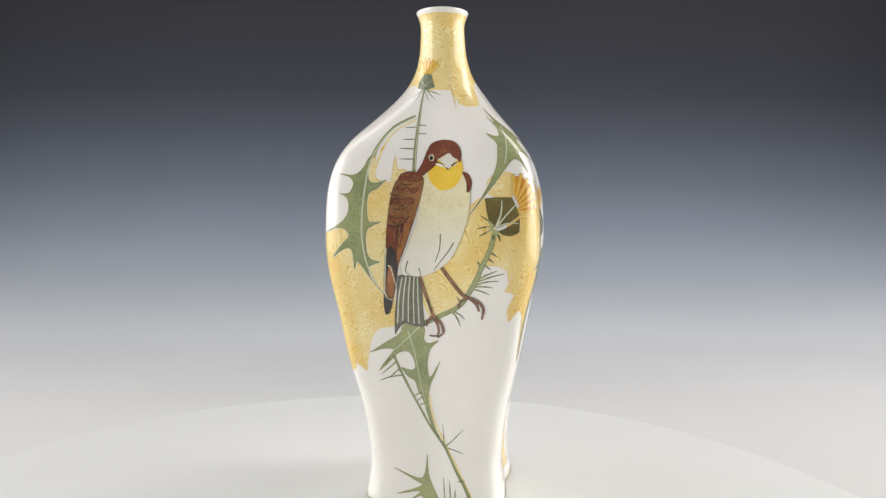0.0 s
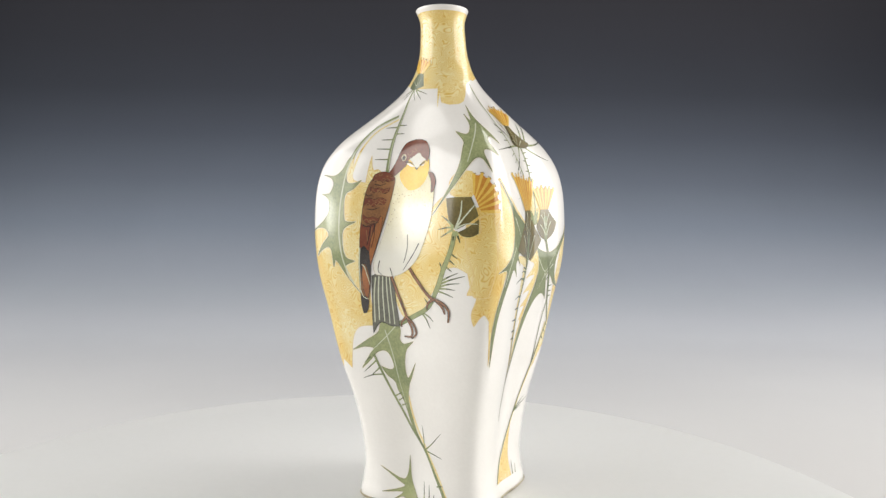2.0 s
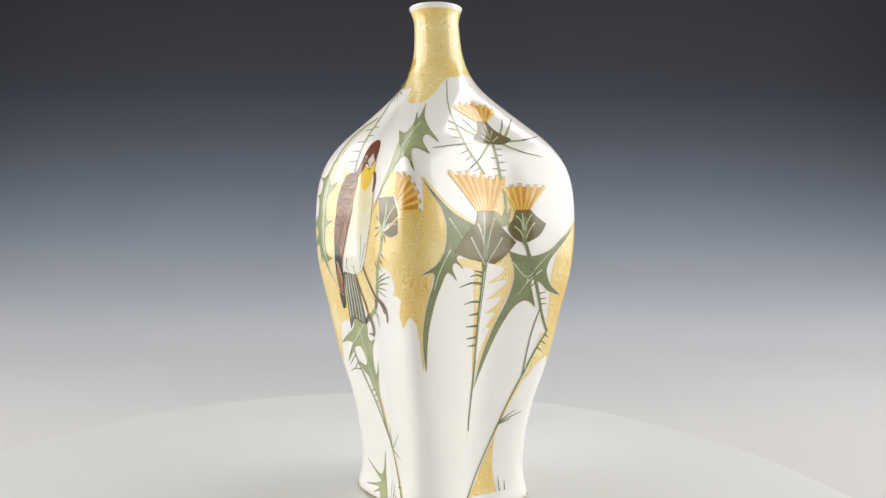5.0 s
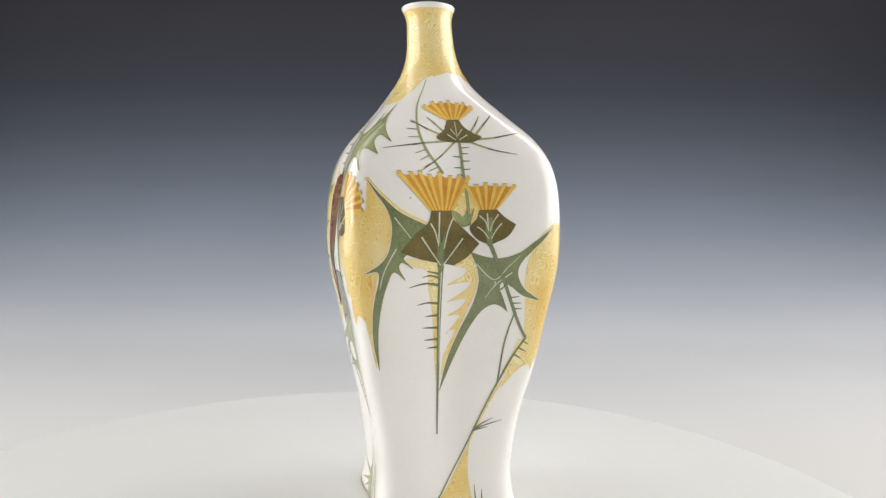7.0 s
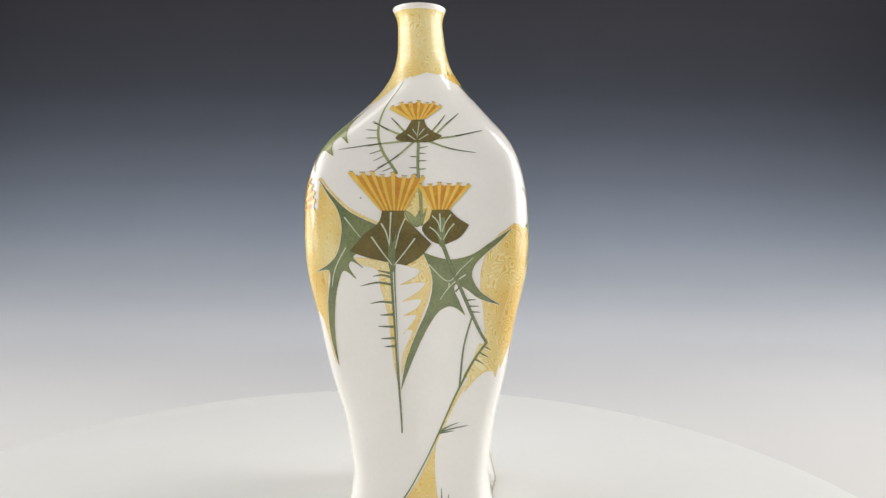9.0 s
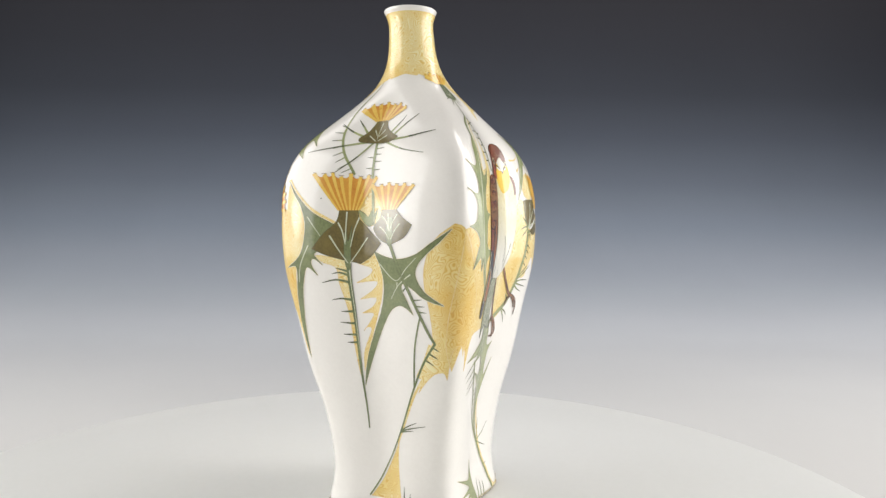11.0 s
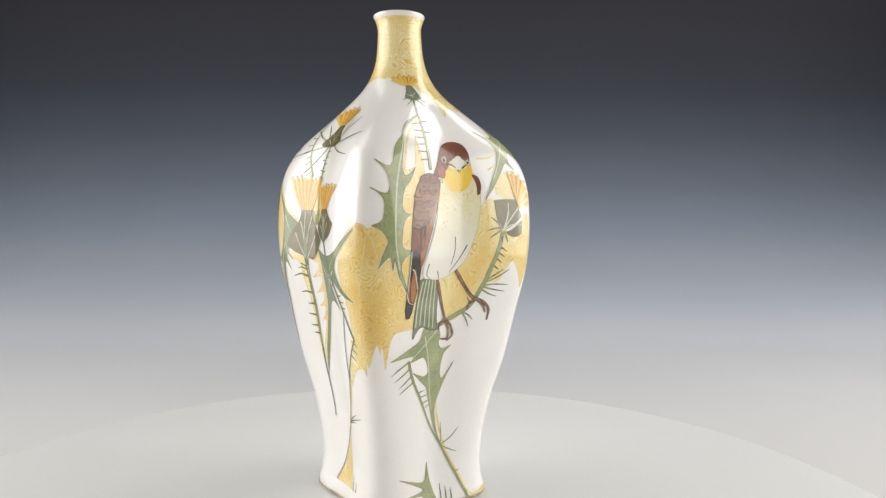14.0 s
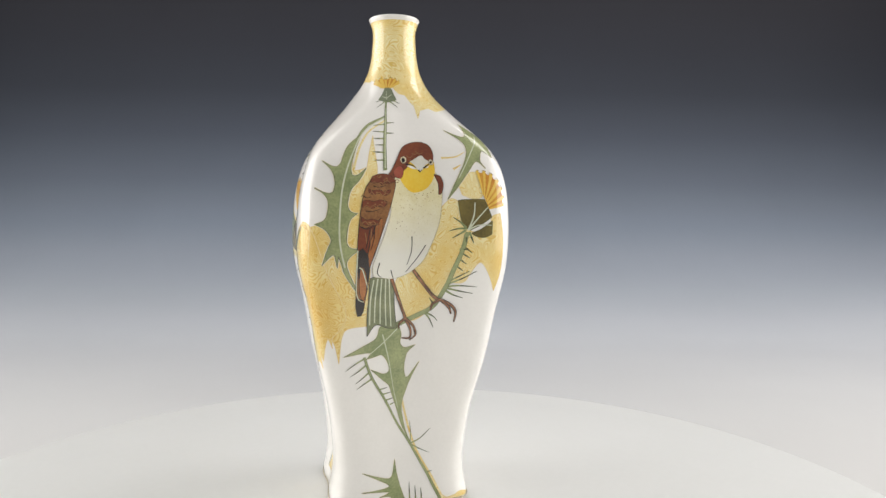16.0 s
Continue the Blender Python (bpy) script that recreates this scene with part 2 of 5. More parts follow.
# ---- the painting: shapes given by angle (degrees) and height (mm), * marks a sharp point ----
ARC = 0.92  # mm of surface for one degree


def read(text):
    rows = []
    for word in text.split(","):
        a, z = word.strip().rstrip("*").split()
        rows.append((float(a) * ARC, float(z), word.strip().endswith("*")))
    return rows


def spline(pts, closed=False, step=0.9):
    """A smooth line through points, in millimetres."""
    out = []
    n = len(pts)
    for i in range(n if closed else n - 1):
        def get(k):
            return pts[k % n] if closed else pts[min(max(k, 0), n - 1)]
        p0, p1, p2, p3 = (Vector(get(i + k)) for k in (-1, 0, 1, 2))
        m = max(1, int((p2 - p1).length / step))
        for k in range(m):
            u = k / m
            out.append(0.5 * (2 * p1 + (p2 - p0) * u + (2 * p0 - 5 * p1 + 4 * p2 - p3) * u * u + (3 * p1 - p0 - 3 * p2 + p3) * u**3))
    if not closed:
        out.append(Vector(pts[-1]))
    return out


def outline(rows):
    sharp = [i for i, r in enumerate(rows) if r[2]]
    flat = [(r[0], r[1]) for r in rows]
    if not sharp:
        return spline(flat, True)
    out = []
    for a, b in zip(sharp, sharp[1:] + [sharp[0] + len(rows)]):
        out += spline([flat[k % len(rows)] for k in range(a, b + 1)])[:-1]
    return out


LIFT = [0.00005 + 0.00004 * k for k in range(12)]
count = 0


def rim_line(path, closed, broad):
    """A hand-drawn contour of uneven width along a path: its points and faces."""
    n = len(path)
    verts, faces = [], []
    for i, p in enumerate(path):
        a = path[(i - 1) % n] if closed or i else p
        b = path[(i + 1) % n] if closed or i < n - 1 else p
        d = b - a
        d = d.normalized() if d.length > 1e-6 else Vector((1, 0))
        w = broad * (0.55 + 0.75 * abs(noise.noise((p.x * 0.35, p.y * 0.35, 3.1))))
        side = Vector((-d.y, d.x)) * w
        verts += [p - side, p + side]
        if i:
            faces.append((2 * i - 2, 2 * i - 1, 2 * i + 1, 2 * i))
    if closed:
        faces.append((2 * n - 2, 2 * n - 1, 1, 0))
    return verts, faces


def laid(name, parent, mat, layer, verts, faces, label="", edges=(), halo=None):
    """Lay a flat shape on the vase as a thin film of colour, with its drawn contours."""
    global count
    count += 1
    lift = LIFT[layer] + 0.00000008 * count
    bm = bmesh.new()
    vs = [bm.verts.new(surface(v[0] / ARC, min(max(v[1], 0.3), 1000 * TOP - 1) / 1000, lift)) for v in verts]
    for f in faces:
        try:
            bm.faces.new([vs[i] for i in f])
        except ValueError:
            pass
    for ev, ef in edges:
        vs = [bm.verts.new(surface(v[0] / ARC, min(max(v[1], 0.3), 1000 * TOP - 1) / 1000, lift + 0.00003)) for v in ev]
        for f in ef:
            try:
                bm.faces.new([vs[i] for i in f]).material_index = 1
            except ValueError:
                pass
    if halo:
        vs = [bm.verts.new(surface(v[0] / ARC, min(max(v[1], 0.3), 1000 * TOP - 1) / 1000, lift - 0.00002)) for v in halo[0]]
        for f in halo[1]:
            bm.faces.new([vs[i] for i in f]).material_index = 2
    bm.normal_update()
    for f in bm.faces:
        c = f.calc_center_median()
        if f.normal.x * c.x + f.normal.y * c.y < 0:
            f.normal_flip()
    if isinstance(parent, dict):
        if parent["top"] is None:
            parent["top"] = ob = part(parent["name"], bm, mat, vase, parent["label"])
        else:
            ob = part(name, bm, mat, parent["top"], label)
    else:
        ob = part(name, bm, mat, parent, label)
    if edges:
        ob.data.materials.append(CONTOUR[mat][0])
    if halo:
        ob.data.materials.append(RESERVE)
    return ob


def spots(name, parent, mat, layer, text, size, hollow):
    """Small painted rings or dots."""
    for a, z, sharp in read(text):
        turn = [Vector((a + size * math.cos(k * math.pi / 6), z + 0.8 * size * math.sin(k * math.pi / 6))) for k in range(12)]
        if hollow:
            verts, faces = rim_line(turn, True, 0.20)
        else:
            verts, faces = turn, [tuple(range(12))]
        laid(name, parent, mat, layer, verts, faces)


def motif(name, label):
    return {"name": name, "label": label, "top": None}


def fill(name, parent, mat, layer, text, label=""):
    line_ = outline(read(text))
    n = len(line_)
    lo = (min(p.x for p in line_), min(p.y for p in line_))
    hi = (max(p.x for p in line_), max(p.y for p in line_))
    step = 1.3
    inner = [Vector((lo[0] + step * (i + 0.5 * (j % 2)), lo[1] + step * j)) for j in range(int((hi[1] - lo[1]) / step) + 1) for i in range(int((hi[0] - lo[0]) / step) + 1)]
    edges = [rim_line(line_, True, CONTOUR[mat][1])] if mat in CONTOUR else []
    got = geometry.delaunay_2d_cdt(line_ + inner, [], [list(range(n))], 1, 1e-4)
    halo = rim_line(line_, True, 0.50) if mat in (SAGE, GREEN) and name == "blade" else None
    laid(name, parent, mat, layer, got[0], got[2], label, edges, halo)


def line(name, parent, mat, layer, text, w0, w1):
    c = spline([(r[0], r[1]) for r in read(text)], False, 0.8)
    n = len(c)
    verts, faces = [], []
    for i, p in enumerate(c):
        d = (c[min(i + 1, n - 1)] - c[max(i - 1, 0)]).normalized()
        w = (w0 + (w1 - w0) * i / (n - 1)) / 2
        side = Vector((-d.y, d.x)) * w
        verts += [p - side, p, p + side]
        if i:
            k = 3 * i
            faces += [(k - 3, k - 2, k + 1, k), (k - 2, k - 1, k + 2, k + 1)]
    edges = []
    if mat is LEGS or (mat in (SAGE, GREEN) and w0 > 1.1):
        edges = [rim_line(verts[k::3], False, CONTOUR[mat][1] * 0.8) for k in (0, 2)]
    if name in ("thorn", "spike") and mat in CONTOUR:
        k = max(1, int(n * 0.45))
        tip = verts[3 * k:]
        edges = [(tip, [tuple(v - 3 * k for v in f) for f in faces if min(f) >= 3 * k])]
    laid(name, parent, mat, layer, verts, faces, "", edges)


def fan(parent, base, tips):
    """The petals of a thistle between its base and a row of tips."""
    b = [Vector(r[:2]) for r in read(base)]
    t = [Vector(r[:2]) for r in read(tips)]
    n = len(t) - 1

    def strip(name, mat, layer, a0, a1, c0, c1, bulge):
        verts, faces = [], []
        for k in range(7):
            u = k / 6
            for j in range(5):
                v = j / 4
                lo, hi = a0.lerp(a1, v), c0.lerp(c1, v)
                reach = 1 + bulge * (1 - (2 * v - 1) ** 2)
                verts.append(lo + (hi - lo) * (u * reach))
                if k and j:
                    i = len(verts) - 1
                    faces.append((i - 6, i - 5, i, i - 1))
        laid(name, parent, mat, layer, verts, faces)

    for i in range(n):
        a0, a1 = b[0].lerp(b[1], i / n), b[0].lerp(b[1], (i + 1) / n)
        strip("petal", ORANGE if i % 3 else AMBER, 5, a0, a1, t[i], t[i + 1], -0.10)
    for i in range(n + 1):
        foot = b[0].lerp(b[1], i / n)
        w = (t[min(i + 1, n)] - t[max(i - 1, 0)]).length / (2 if 0 < i < n else 1)
        path = ", ".join("%.3f %.3f" % (p.x / ARC, p.y) for p in (t[i].lerp(foot, 0.01), t[i].lerp(foot, 0.5), foot))
        line("petal_rib", parent, PETAL, 6, path, w * 0.40, w * 0.13)
        line("petal_edge", parent, EDGE, 7, ", ".join("%.3f %.3f" % (p.x / ARC, p.y) for p in (t[i].lerp(t[max(i - 1, 0)], 0.26), t[i].lerp(foot, -0.01), t[i].lerp(t[min(i + 1, n)], 0.26))), 0.3, 0.3)


def neck_ground(edge):
    """The ochre ground that covers the neck down to a wavering edge."""
    edge = [(a - 360, z) for a, z in edge[-3:]] + edge + [(a + 360, z) for a, z in edge[:3]]
    verts, faces = [], []
    N, K = 768, 120
    for j in range(N + 1):
        a = -80 + 360 * j / N
        x = a if a >= edge[0][0] else a + 360
        k = max(i for i in range(len(edge)) if edge[i][0] <= x)
        (a0, z0), (a1, z1) = edge[k], edge[min(k + 1, len(edge) - 1)]
        low = z0 + (z1 - z0) * ((x - a0) / (a1 - a0) if a1 > a0 else 0)
        for i in range(K + 1):
            verts.append((a * ARC, low + (1000 * TOP - 2.2 - low) * i / K))
            if j and i:
                m = len(verts) - 1
                faces.append((m - K - 2, m - 1, m, m - K - 1))
    laid("neck_ground", vase, OCHRE, 1, verts, faces, "ochre yellow marbled ground round the neck")


NECK_EDGE = [(-47.8, 229.9), (-28.7, 227.9), (-9.8, 226.0), (9.0, 225.8), (18.8, 225.8), (20.6, 213.0), (21.6, 223.1), (24.0, 217.2), (31.0, 215.8), (39.2, 216.2), (44.2, 217.8), (49.2, 221.3), (53.8, 224.8), (60.8, 229.0), (75.5, 232.1), (79.0, 231.5), (101.1, 234.0), (104.1, 234.1), (123.0, 233.0), (126.2, 234.0), (138.4, 232.5), (142.0, 231.8), (149.9, 228.5), (165.3, 230.3), (176.5, 225.1), (184.2, 224.3), (191.6, 217.7), (191.7, 209.9), (196.2, 215.2), (205.2, 216.8), (210.3, 215.0)]
neck_ground(NECK_EDGE)
fill("painted_ground", vase, OCHRE, 0, "-47.8 148.6*, -41.0 150.7, -36.2 151.7, -31.8 152.9*, -30.3 173.1, -30.2 186.3, -29.0 193.1*, -27.1 181.8, -25.3 176.6, -19.1 175.2*, -19.1 189.2*, -16.4 181.9, -12.5 181.3, -5.0 170.4*, -10.2 147.3, -16.2 129.8, -19.5 100.1*, -27.5 98.7, -31.9 93.0, -35.0 81.9, -36.9 74.7*, -39.1 77.4, -41.2 79.1*, -44.5 74.1, -49.5 77.9*, -48.0 91.0, -48.0 104.0, -49.0 125.5, -50.0 140.0")
fill("painted_ground", vase, OCHRE, 0, "20.7 161.4*, 26.5 167.6, 29.1 165.9*, 29.8 156.4, 32.6 150.9, 40.7 150.4, 41.1 157.9, 45.7 159.9*, 48.2 145.1, 47.4 130.7, 45.3 119.2*, 39.5 119.5, 36.8 131.1*, 31.9 133.9, 26.6 131.5, 24.2 125.0*, 14.6 110.1, 4.4 104.4, -1.8 110.4, -3.4 124.0, 3.3 130.7, 11.0 134.7, 16.0 142.0, 19.1 153.5")
fill("painted_ground", vase, OCHRE, 0, "30.1 169.0*, 29.6 174.6, 32.1 178.9, 36.0 180.3, 39.4 178.9, 38.6 169.1, 35.0 166.8")
fill("painted_ground", vase, OCHRE, 0, "36.7 161.5*, 41.8 163.1, 48.0 161.6, 53.8 159.4, 57.8 154.0, 57.0 140.5, 53.5 129.9, 51.1 116.2, 49.8 99.1, 48.6 83.2*, 47.6 96.5, 46.7 106.6*, 43.9 110.3, 40.3 104.3*, 39.1 110.5, 40.5 119.2, 36.9 120.2*, 38.9 130.1, 37.4 136.8, 35.8 146.1")
fill("painted_ground", vase, OCHRE, 0, "49.8 176.0*, 53.6 168.6, 57.8 161.3, 59.2 152.4, 58.0 141.6, 54.3 134.8, 49.4 131.9, 47.8 142.9, 48.5 155.1, 50.0 161.3")
fill("painted_ground", vase, OCHRE, 0, "74.2 136.7*, 78.3 134.4, 79.0 120.2, 78.7 96.9, 78.9 66.7*, 76.6 85.2, 75.5 108.7, 73.6 123.2, 73.0 131.7, 66.8 134.6, 64.0 138.0")
fill("painted_ground", vase, OCHRE, 0, "84.0 134.8*, 90.8 136.5, 96.6 140.3, 98.9 134.2, 100.0 128.6, 98.8 118.6, 94.6 108.3, 87.9 93.7, 80.8 77.4*, 82.5 88.5, 89.0 100.2, 85.5 101.1, 83.4 99.1*, 89.6 105.4, 91.3 108.9, 83.6 108.5*, 92.2 112.7, 94.3 117.1, 83.7 115.8*, 93.5 121.4, 96.1 125.7, 83.2 124.4*, 91.8 128.6, 93.8 132.0, 87.8 133.7")
fill("painted_ground", vase, OCHRE, 0, "81.9 168.7*, 86.4 170.1, 95.5 171.5, 99.6 164.6, 100.3 159.1, 96.6 154.1, 89.3 153.6, 84.9 159.1")
fill("painted_ground", vase, OCHRE, 0, "105.2 42.0*, 102.1 35.7, 90.7 20.3, 79.3 9.1*, 106.7 8.7*, 104.7 19.8, 104.0 31.4")
fill("painted_ground", vase, OCHRE, 0, "132.2 154.8*, 135.7 153.2, 138.5 145.7, 140.9 134.9, 143.5 123.7, 147.1 108.9, 145.0 100.5, 140.6 94.8, 140.0 89.1*, 138.4 94.6, 135.3 93.9, 133.7 89.6, 132.8 77.4*, 130.9 81.1, 126.0 79.2, 119.6 69.5*, 123.0 82.9, 125.6 96.6, 124.1 110.8, 121.6 123.4, 121.3 134.5, 125.0 146.9")
fill("painted_ground", vase, OCHRE, 0, "136.6 152.3*, 140.9 153.5, 144.9 153.0*, 146.3 169.9, 148.1 184.3, 149.6 193.9*, 151.0 181.5, 156.8 182.8*, 157.4 199.8*, 161.7 181.8, 160.1 170.2, 159.0 130.0, 156.1 100.7*, 148.3 99.8, 144.7 96.0, 141.8 80.8*, 141.0 91.0, 138.4 94.0, 134.4 81.9*, 131.3 93.8, 131.7 112.0, 134.6 135.8")
fill("painted_ground", vase, OCHRE, 0, "194.9 161.3*, 200.9 167.2, 204.3 165.5*, 205.4 156.1, 208.1 150.8, 216.7 149.6, 217.3 157.7, 221.1 159.8*, 222.8 144.2, 222.9 129.0, 221.3 118.3*, 216.5 129.3, 213.1 133.9, 210.1 129.4, 207.4 123.4, 201.1 123.4*, 191.4 107.5, 181.3 102.7, 176.2 109.9, 171.8 123.7, 178.8 130.1, 185.0 134.0, 190.2 141.3, 193.0 153.1")
fill("painted_ground", vase, OCHRE, 0, "206.0 169.3*, 205.2 175.2, 208.3 179.8, 212.9 181.4, 215.9 179.3, 214.6 169.5, 211.0 167.1")

leaf = motif("painted_leaf", "sage green thistle leaf with curved spines")
fill("blade", leaf, SAGE, 2, "-29.1 190.1*, -29.7 180.4, -28.3 175.5, -25.1 174.9, -21.3 176.6*, -24.8 172.0, -28.2 168.8, -28.0 158.1, -26.6 155.0, -22.1 155.0*, -26.5 152.4, -28.2 149.5, -28.2 141.4, -26.8 136.2, -22.7 134.5*, -26.9 132.4, -28.0 130.0, -26.5 123.8, -21.2 114.8*, -27.2 125.2, -30.5 132.6, -32.1 134.9*, -33.4 131.0*, -33.7 139.8, -36.3 141.2, -42.4 136.2*, -37.6 143.5, -34.8 147.6, -36.2 150.8, -39.7 151.6, -46.8 148.6*, -39.0 153.6, -35.7 158.6, -35.4 164.4, -36.9 167.9, -39.5 169.3*, -35.8 169.6, -34.6 174.3, -36.5 177.8, -40.7 179.6*, -35.4 178.9, -32.3 181.9, -30.9 187.7")
line("midrib", leaf, PALE, 3, "-14.9 210.2, -24.8 204.5, -28.4 194.3, -29.8 184.2, -29.9 171.7, -30.1 158.7, -29.8 147.2, -28.2 133.2, -25.2 122.3", 0.58, 0.58)
line("stalk", leaf, SAGE, 2, "-15.2 210.8, -25.4 205.4, -28.7 195.2, -29.4 187.7", 1.16, 1.45)
line("gold_edge", leaf, OCHRE, 1, "-13.5 208.9, -23.0 202.9, -26.0 193.7, -26.7 184.8, -27.4 177.5", 1.16, 0.87)

leaf = motif("painted_leaf", "sage green thistle leaf with long spines")
fill("blade", leaf, SAGE, 2, "44.5 215.8*, 45.9 208.9, 49.2 202.9, 55.6 194.3*, 50.1 198.0, 48.2 195.0, 51.8 188.1*, 46.5 191.0, 44.1 189.3, 46.4 179.7*, 43.4 185.9, 40.4 186.6, 36.1 180.8, 31.7 173.6, 21.6 158.6*, 27.9 169.3, 33.3 181.4, 35.8 191.3, 36.5 195.3, 33.4 200.5*, 38.2 198.7, 40.6 201.0, 41.5 205.0, 40.4 210.2*, 43.1 206.6")
line("midrib", leaf, PALE, 3, "45.3 205.0, 40.5 194.5, 37.2 184.8", 0.58, 0.29)

leaf = motif("painted_leaf", "sage green thistle leaf below the bird")
fill("blade", leaf, SAGE, 2, "-3.6 102.7*, -2.4 98.1, -3.3 93.4, -0.4 91.0, 6.9 92.9*, 1.1 88.0, -1.2 81.0, -1.1 74.6, 0.9 72.5, 7.6 81.4*, 3.5 73.2, 0.2 67.6, -1.7 57.7, 3.6 42.9, 11.9 33.1*, 0.6 43.7, -6.4 59.9, -9.3 64.7, -10.7 69.6, -15.2 72.8, -18.6 77.6*, -12.6 76.1, -9.9 77.7, -10.6 82.4, -13.8 86.5, -19.4 85.5, -24.5 80.7, -30.6 75.4*, -24.1 83.9, -21.3 87.4, -26.6 87.9, -33.7 85.4*, -24.7 91.7, -17.4 96.4, -14.8 102.0, -9.9 102.6")
line("midrib", leaf, PALE, 3, "-12.9 98.0, -9.4 84.0, -6.9 68.0, -3.7 55.0", 0.58, 0.29)
line("midrib", leaf, PALE, 3, "-4.8 101.1, -13.9 93.3, -22.3 86.4", 0.58, 0.29)

stem = motif("painted_stem", "thin olive green thorny stem")
line("stalk", stem, SAGE, 2, "-22.0 84.5, -17.9 72.8, -11.9 59.8, -1.8 45.2, 11.5 32.7, 20.3 20.3, 26.2 11.6, 29.6 4.3", 1.16, 1.74)
line("thorn", stem, SAGE, 2, "-21.6 84.5, -28.3 79.0", 1.01, 0.17)
line("thorn", stem, SAGE, 2, "-20.8 80.8, -29.8 73.5", 1.01, 0.17)
line("thorn", stem, SAGE, 2, "-19.4 77.0, -25.9 71.7", 1.01, 0.17)
line("thorn", stem, SAGE, 2, "-17.9 73.1, -25.2 72.1, -31.7 69.5", 1.01, 0.17)
line("thorn", stem, SAGE, 2, "11.0 33.0, 10.4 39.4, 9.4 46.5", 1.01, 0.17)
line("thorn", stem, SAGE, 2, "11.0 32.7, 17.3 36.7, 24.9 43.8", 1.01, 0.17)
line("thorn", stem, SAGE, 2, "11.0 32.7, 18.3 31.6, 25.7 29.9", 1.01, 0.17)
line("thorn", stem, SAGE, 2, "21.9 14.3, 26.7 15.2", 1.01, 0.17)
line("thorn", stem, SAGE, 2, "-11.7 61.5, -6.1 63.8", 1.01, 0.17)
line("thorn", stem, SAGE, 2, "-10.0 58.8, -4.6 61.5", 1.01, 0.17)
line("thorn", stem, SAGE, 2, "-8.1 56.2, -3.1 57.6", 1.01, 0.17)
line("gold_edge", stem, OCHRE, 1, "-2.1 64.9, 2.2 48.6, 12.9 33.1, 22.8 19.5, 30.2 6.6", 1.45, 1.45)

leaf = motif("painted_leaf", "sage green thistle leaf at the foot")
fill("blade", leaf, SAGE, 2, "-3.8 28.1*, -2.7 17.9, 1.1 11.1, 8.3 2.6*, -3.8 2.0, -7.3 5.5, -15.3 3.5*, -9.0 7.8, -25.7 6.2*, -11.5 9.5, -7.9 11.4, -14.1 13.7, -29.0 19.8*, -11.9 14.7, -6.2 16.9")
line("thorn", leaf, SAGE, 2, "11.6 2.9, 10.6 15.5", 1.16, 0.23)
line("thorn", leaf, SAGE, 2, "16.0 3.2, 15.4 14.4", 1.16, 0.23)
line("thorn", leaf, SAGE, 2, "19.0 3.5, 19.7 9.9", 1.16, 0.23)

stem = motif("painted_stem", "olive green stem curving under the bird")
line("stalk", stem, SAGE, 2, "31.6 150.3, 30.2 142.4, 27.0 132.4, 24.3 123.5, 19.0 112.8, 9.7 107.1, -5.9 100.5", 1.45, 2.61)
line("thorn", stem, SAGE, 2, "24.3 124.4, 30.2 127.5, 35.9 129.7", 1.16, 0.23)
line("thorn", stem, SAGE, 2, "24.7 125.6, 29.0 128.7, 33.1 131.1", 1.16, 0.23)
line("thorn", stem, SAGE, 2, "24.3 123.2, 29.3 125.2, 34.0 125.9", 1.16, 0.23)
line("thorn", stem, SAGE, 2, "24.4 122.6, 28.4 122.8, 32.2 122.3", 1.16, 0.23)
line("thorn", stem, SAGE, 2, "24.0 121.4, 27.5 120.4, 31.3 118.7", 1.16, 0.23)
line("thorn", stem, SAGE, 2, "26.6 132.3, 25.3 136.0", 1.16, 0.23)
line("thorn", stem, SAGE, 2, "29.4 141.0, 32.8 138.2", 1.16, 0.23)
line("thorn", stem, SAGE, 2, "28.6 138.1, 31.7 135.1", 1.16, 0.23)
line("thorn", stem, SAGE, 2, "27.6 134.4, 30.6 131.6", 1.16, 0.23)
line("thorn", stem, SAGE, 2, "19.8 112.8, 16.7 117.2", 1.16, 0.23)
line("thorn", stem, SAGE, 2, "14.6 109.5, 19.2 107.3, 21.4 105.0", 1.16, 0.23)
line("thorn", stem, SAGE, 2, "14.6 108.9, 17.2 106.0, 19.5 101.3", 1.16, 0.23)

stem = motif("painted_stem", "upright olive green thorny stem")
line("stalk", stem, SAGE, 2, "-16.9 226.8, -12.3 212.4, -9.1 196.7, -7.9 180.5", 1.45, 1.74)
line("vein", stem, PALE, 3, "-13.3 218.8, -9.2 199.8, -7.4 181.9", 0.46, 0.46)
line("thorn", stem, SAGE, 2, "-9.8 204.5, -18.8 204.1", 0.87, 0.23)
line("thorn", stem, SAGE, 2, "-10.2 205.4, -4.2 205.4", 0.87, 0.23)
line("thorn", stem, SAGE, 2, "-9.0 200.7, -3.1 200.7", 0.87, 0.23)
line("thorn", stem, SAGE, 2, "-8.9 197.7, -17.2 197.6", 0.87, 0.23)
line("thorn", stem, SAGE, 2, "-8.6 192.5, -17.6 192.8", 0.87, 0.23)
line("thorn", stem, SAGE, 2, "-8.0 187.2, -16.7 187.2", 0.87, 0.23)

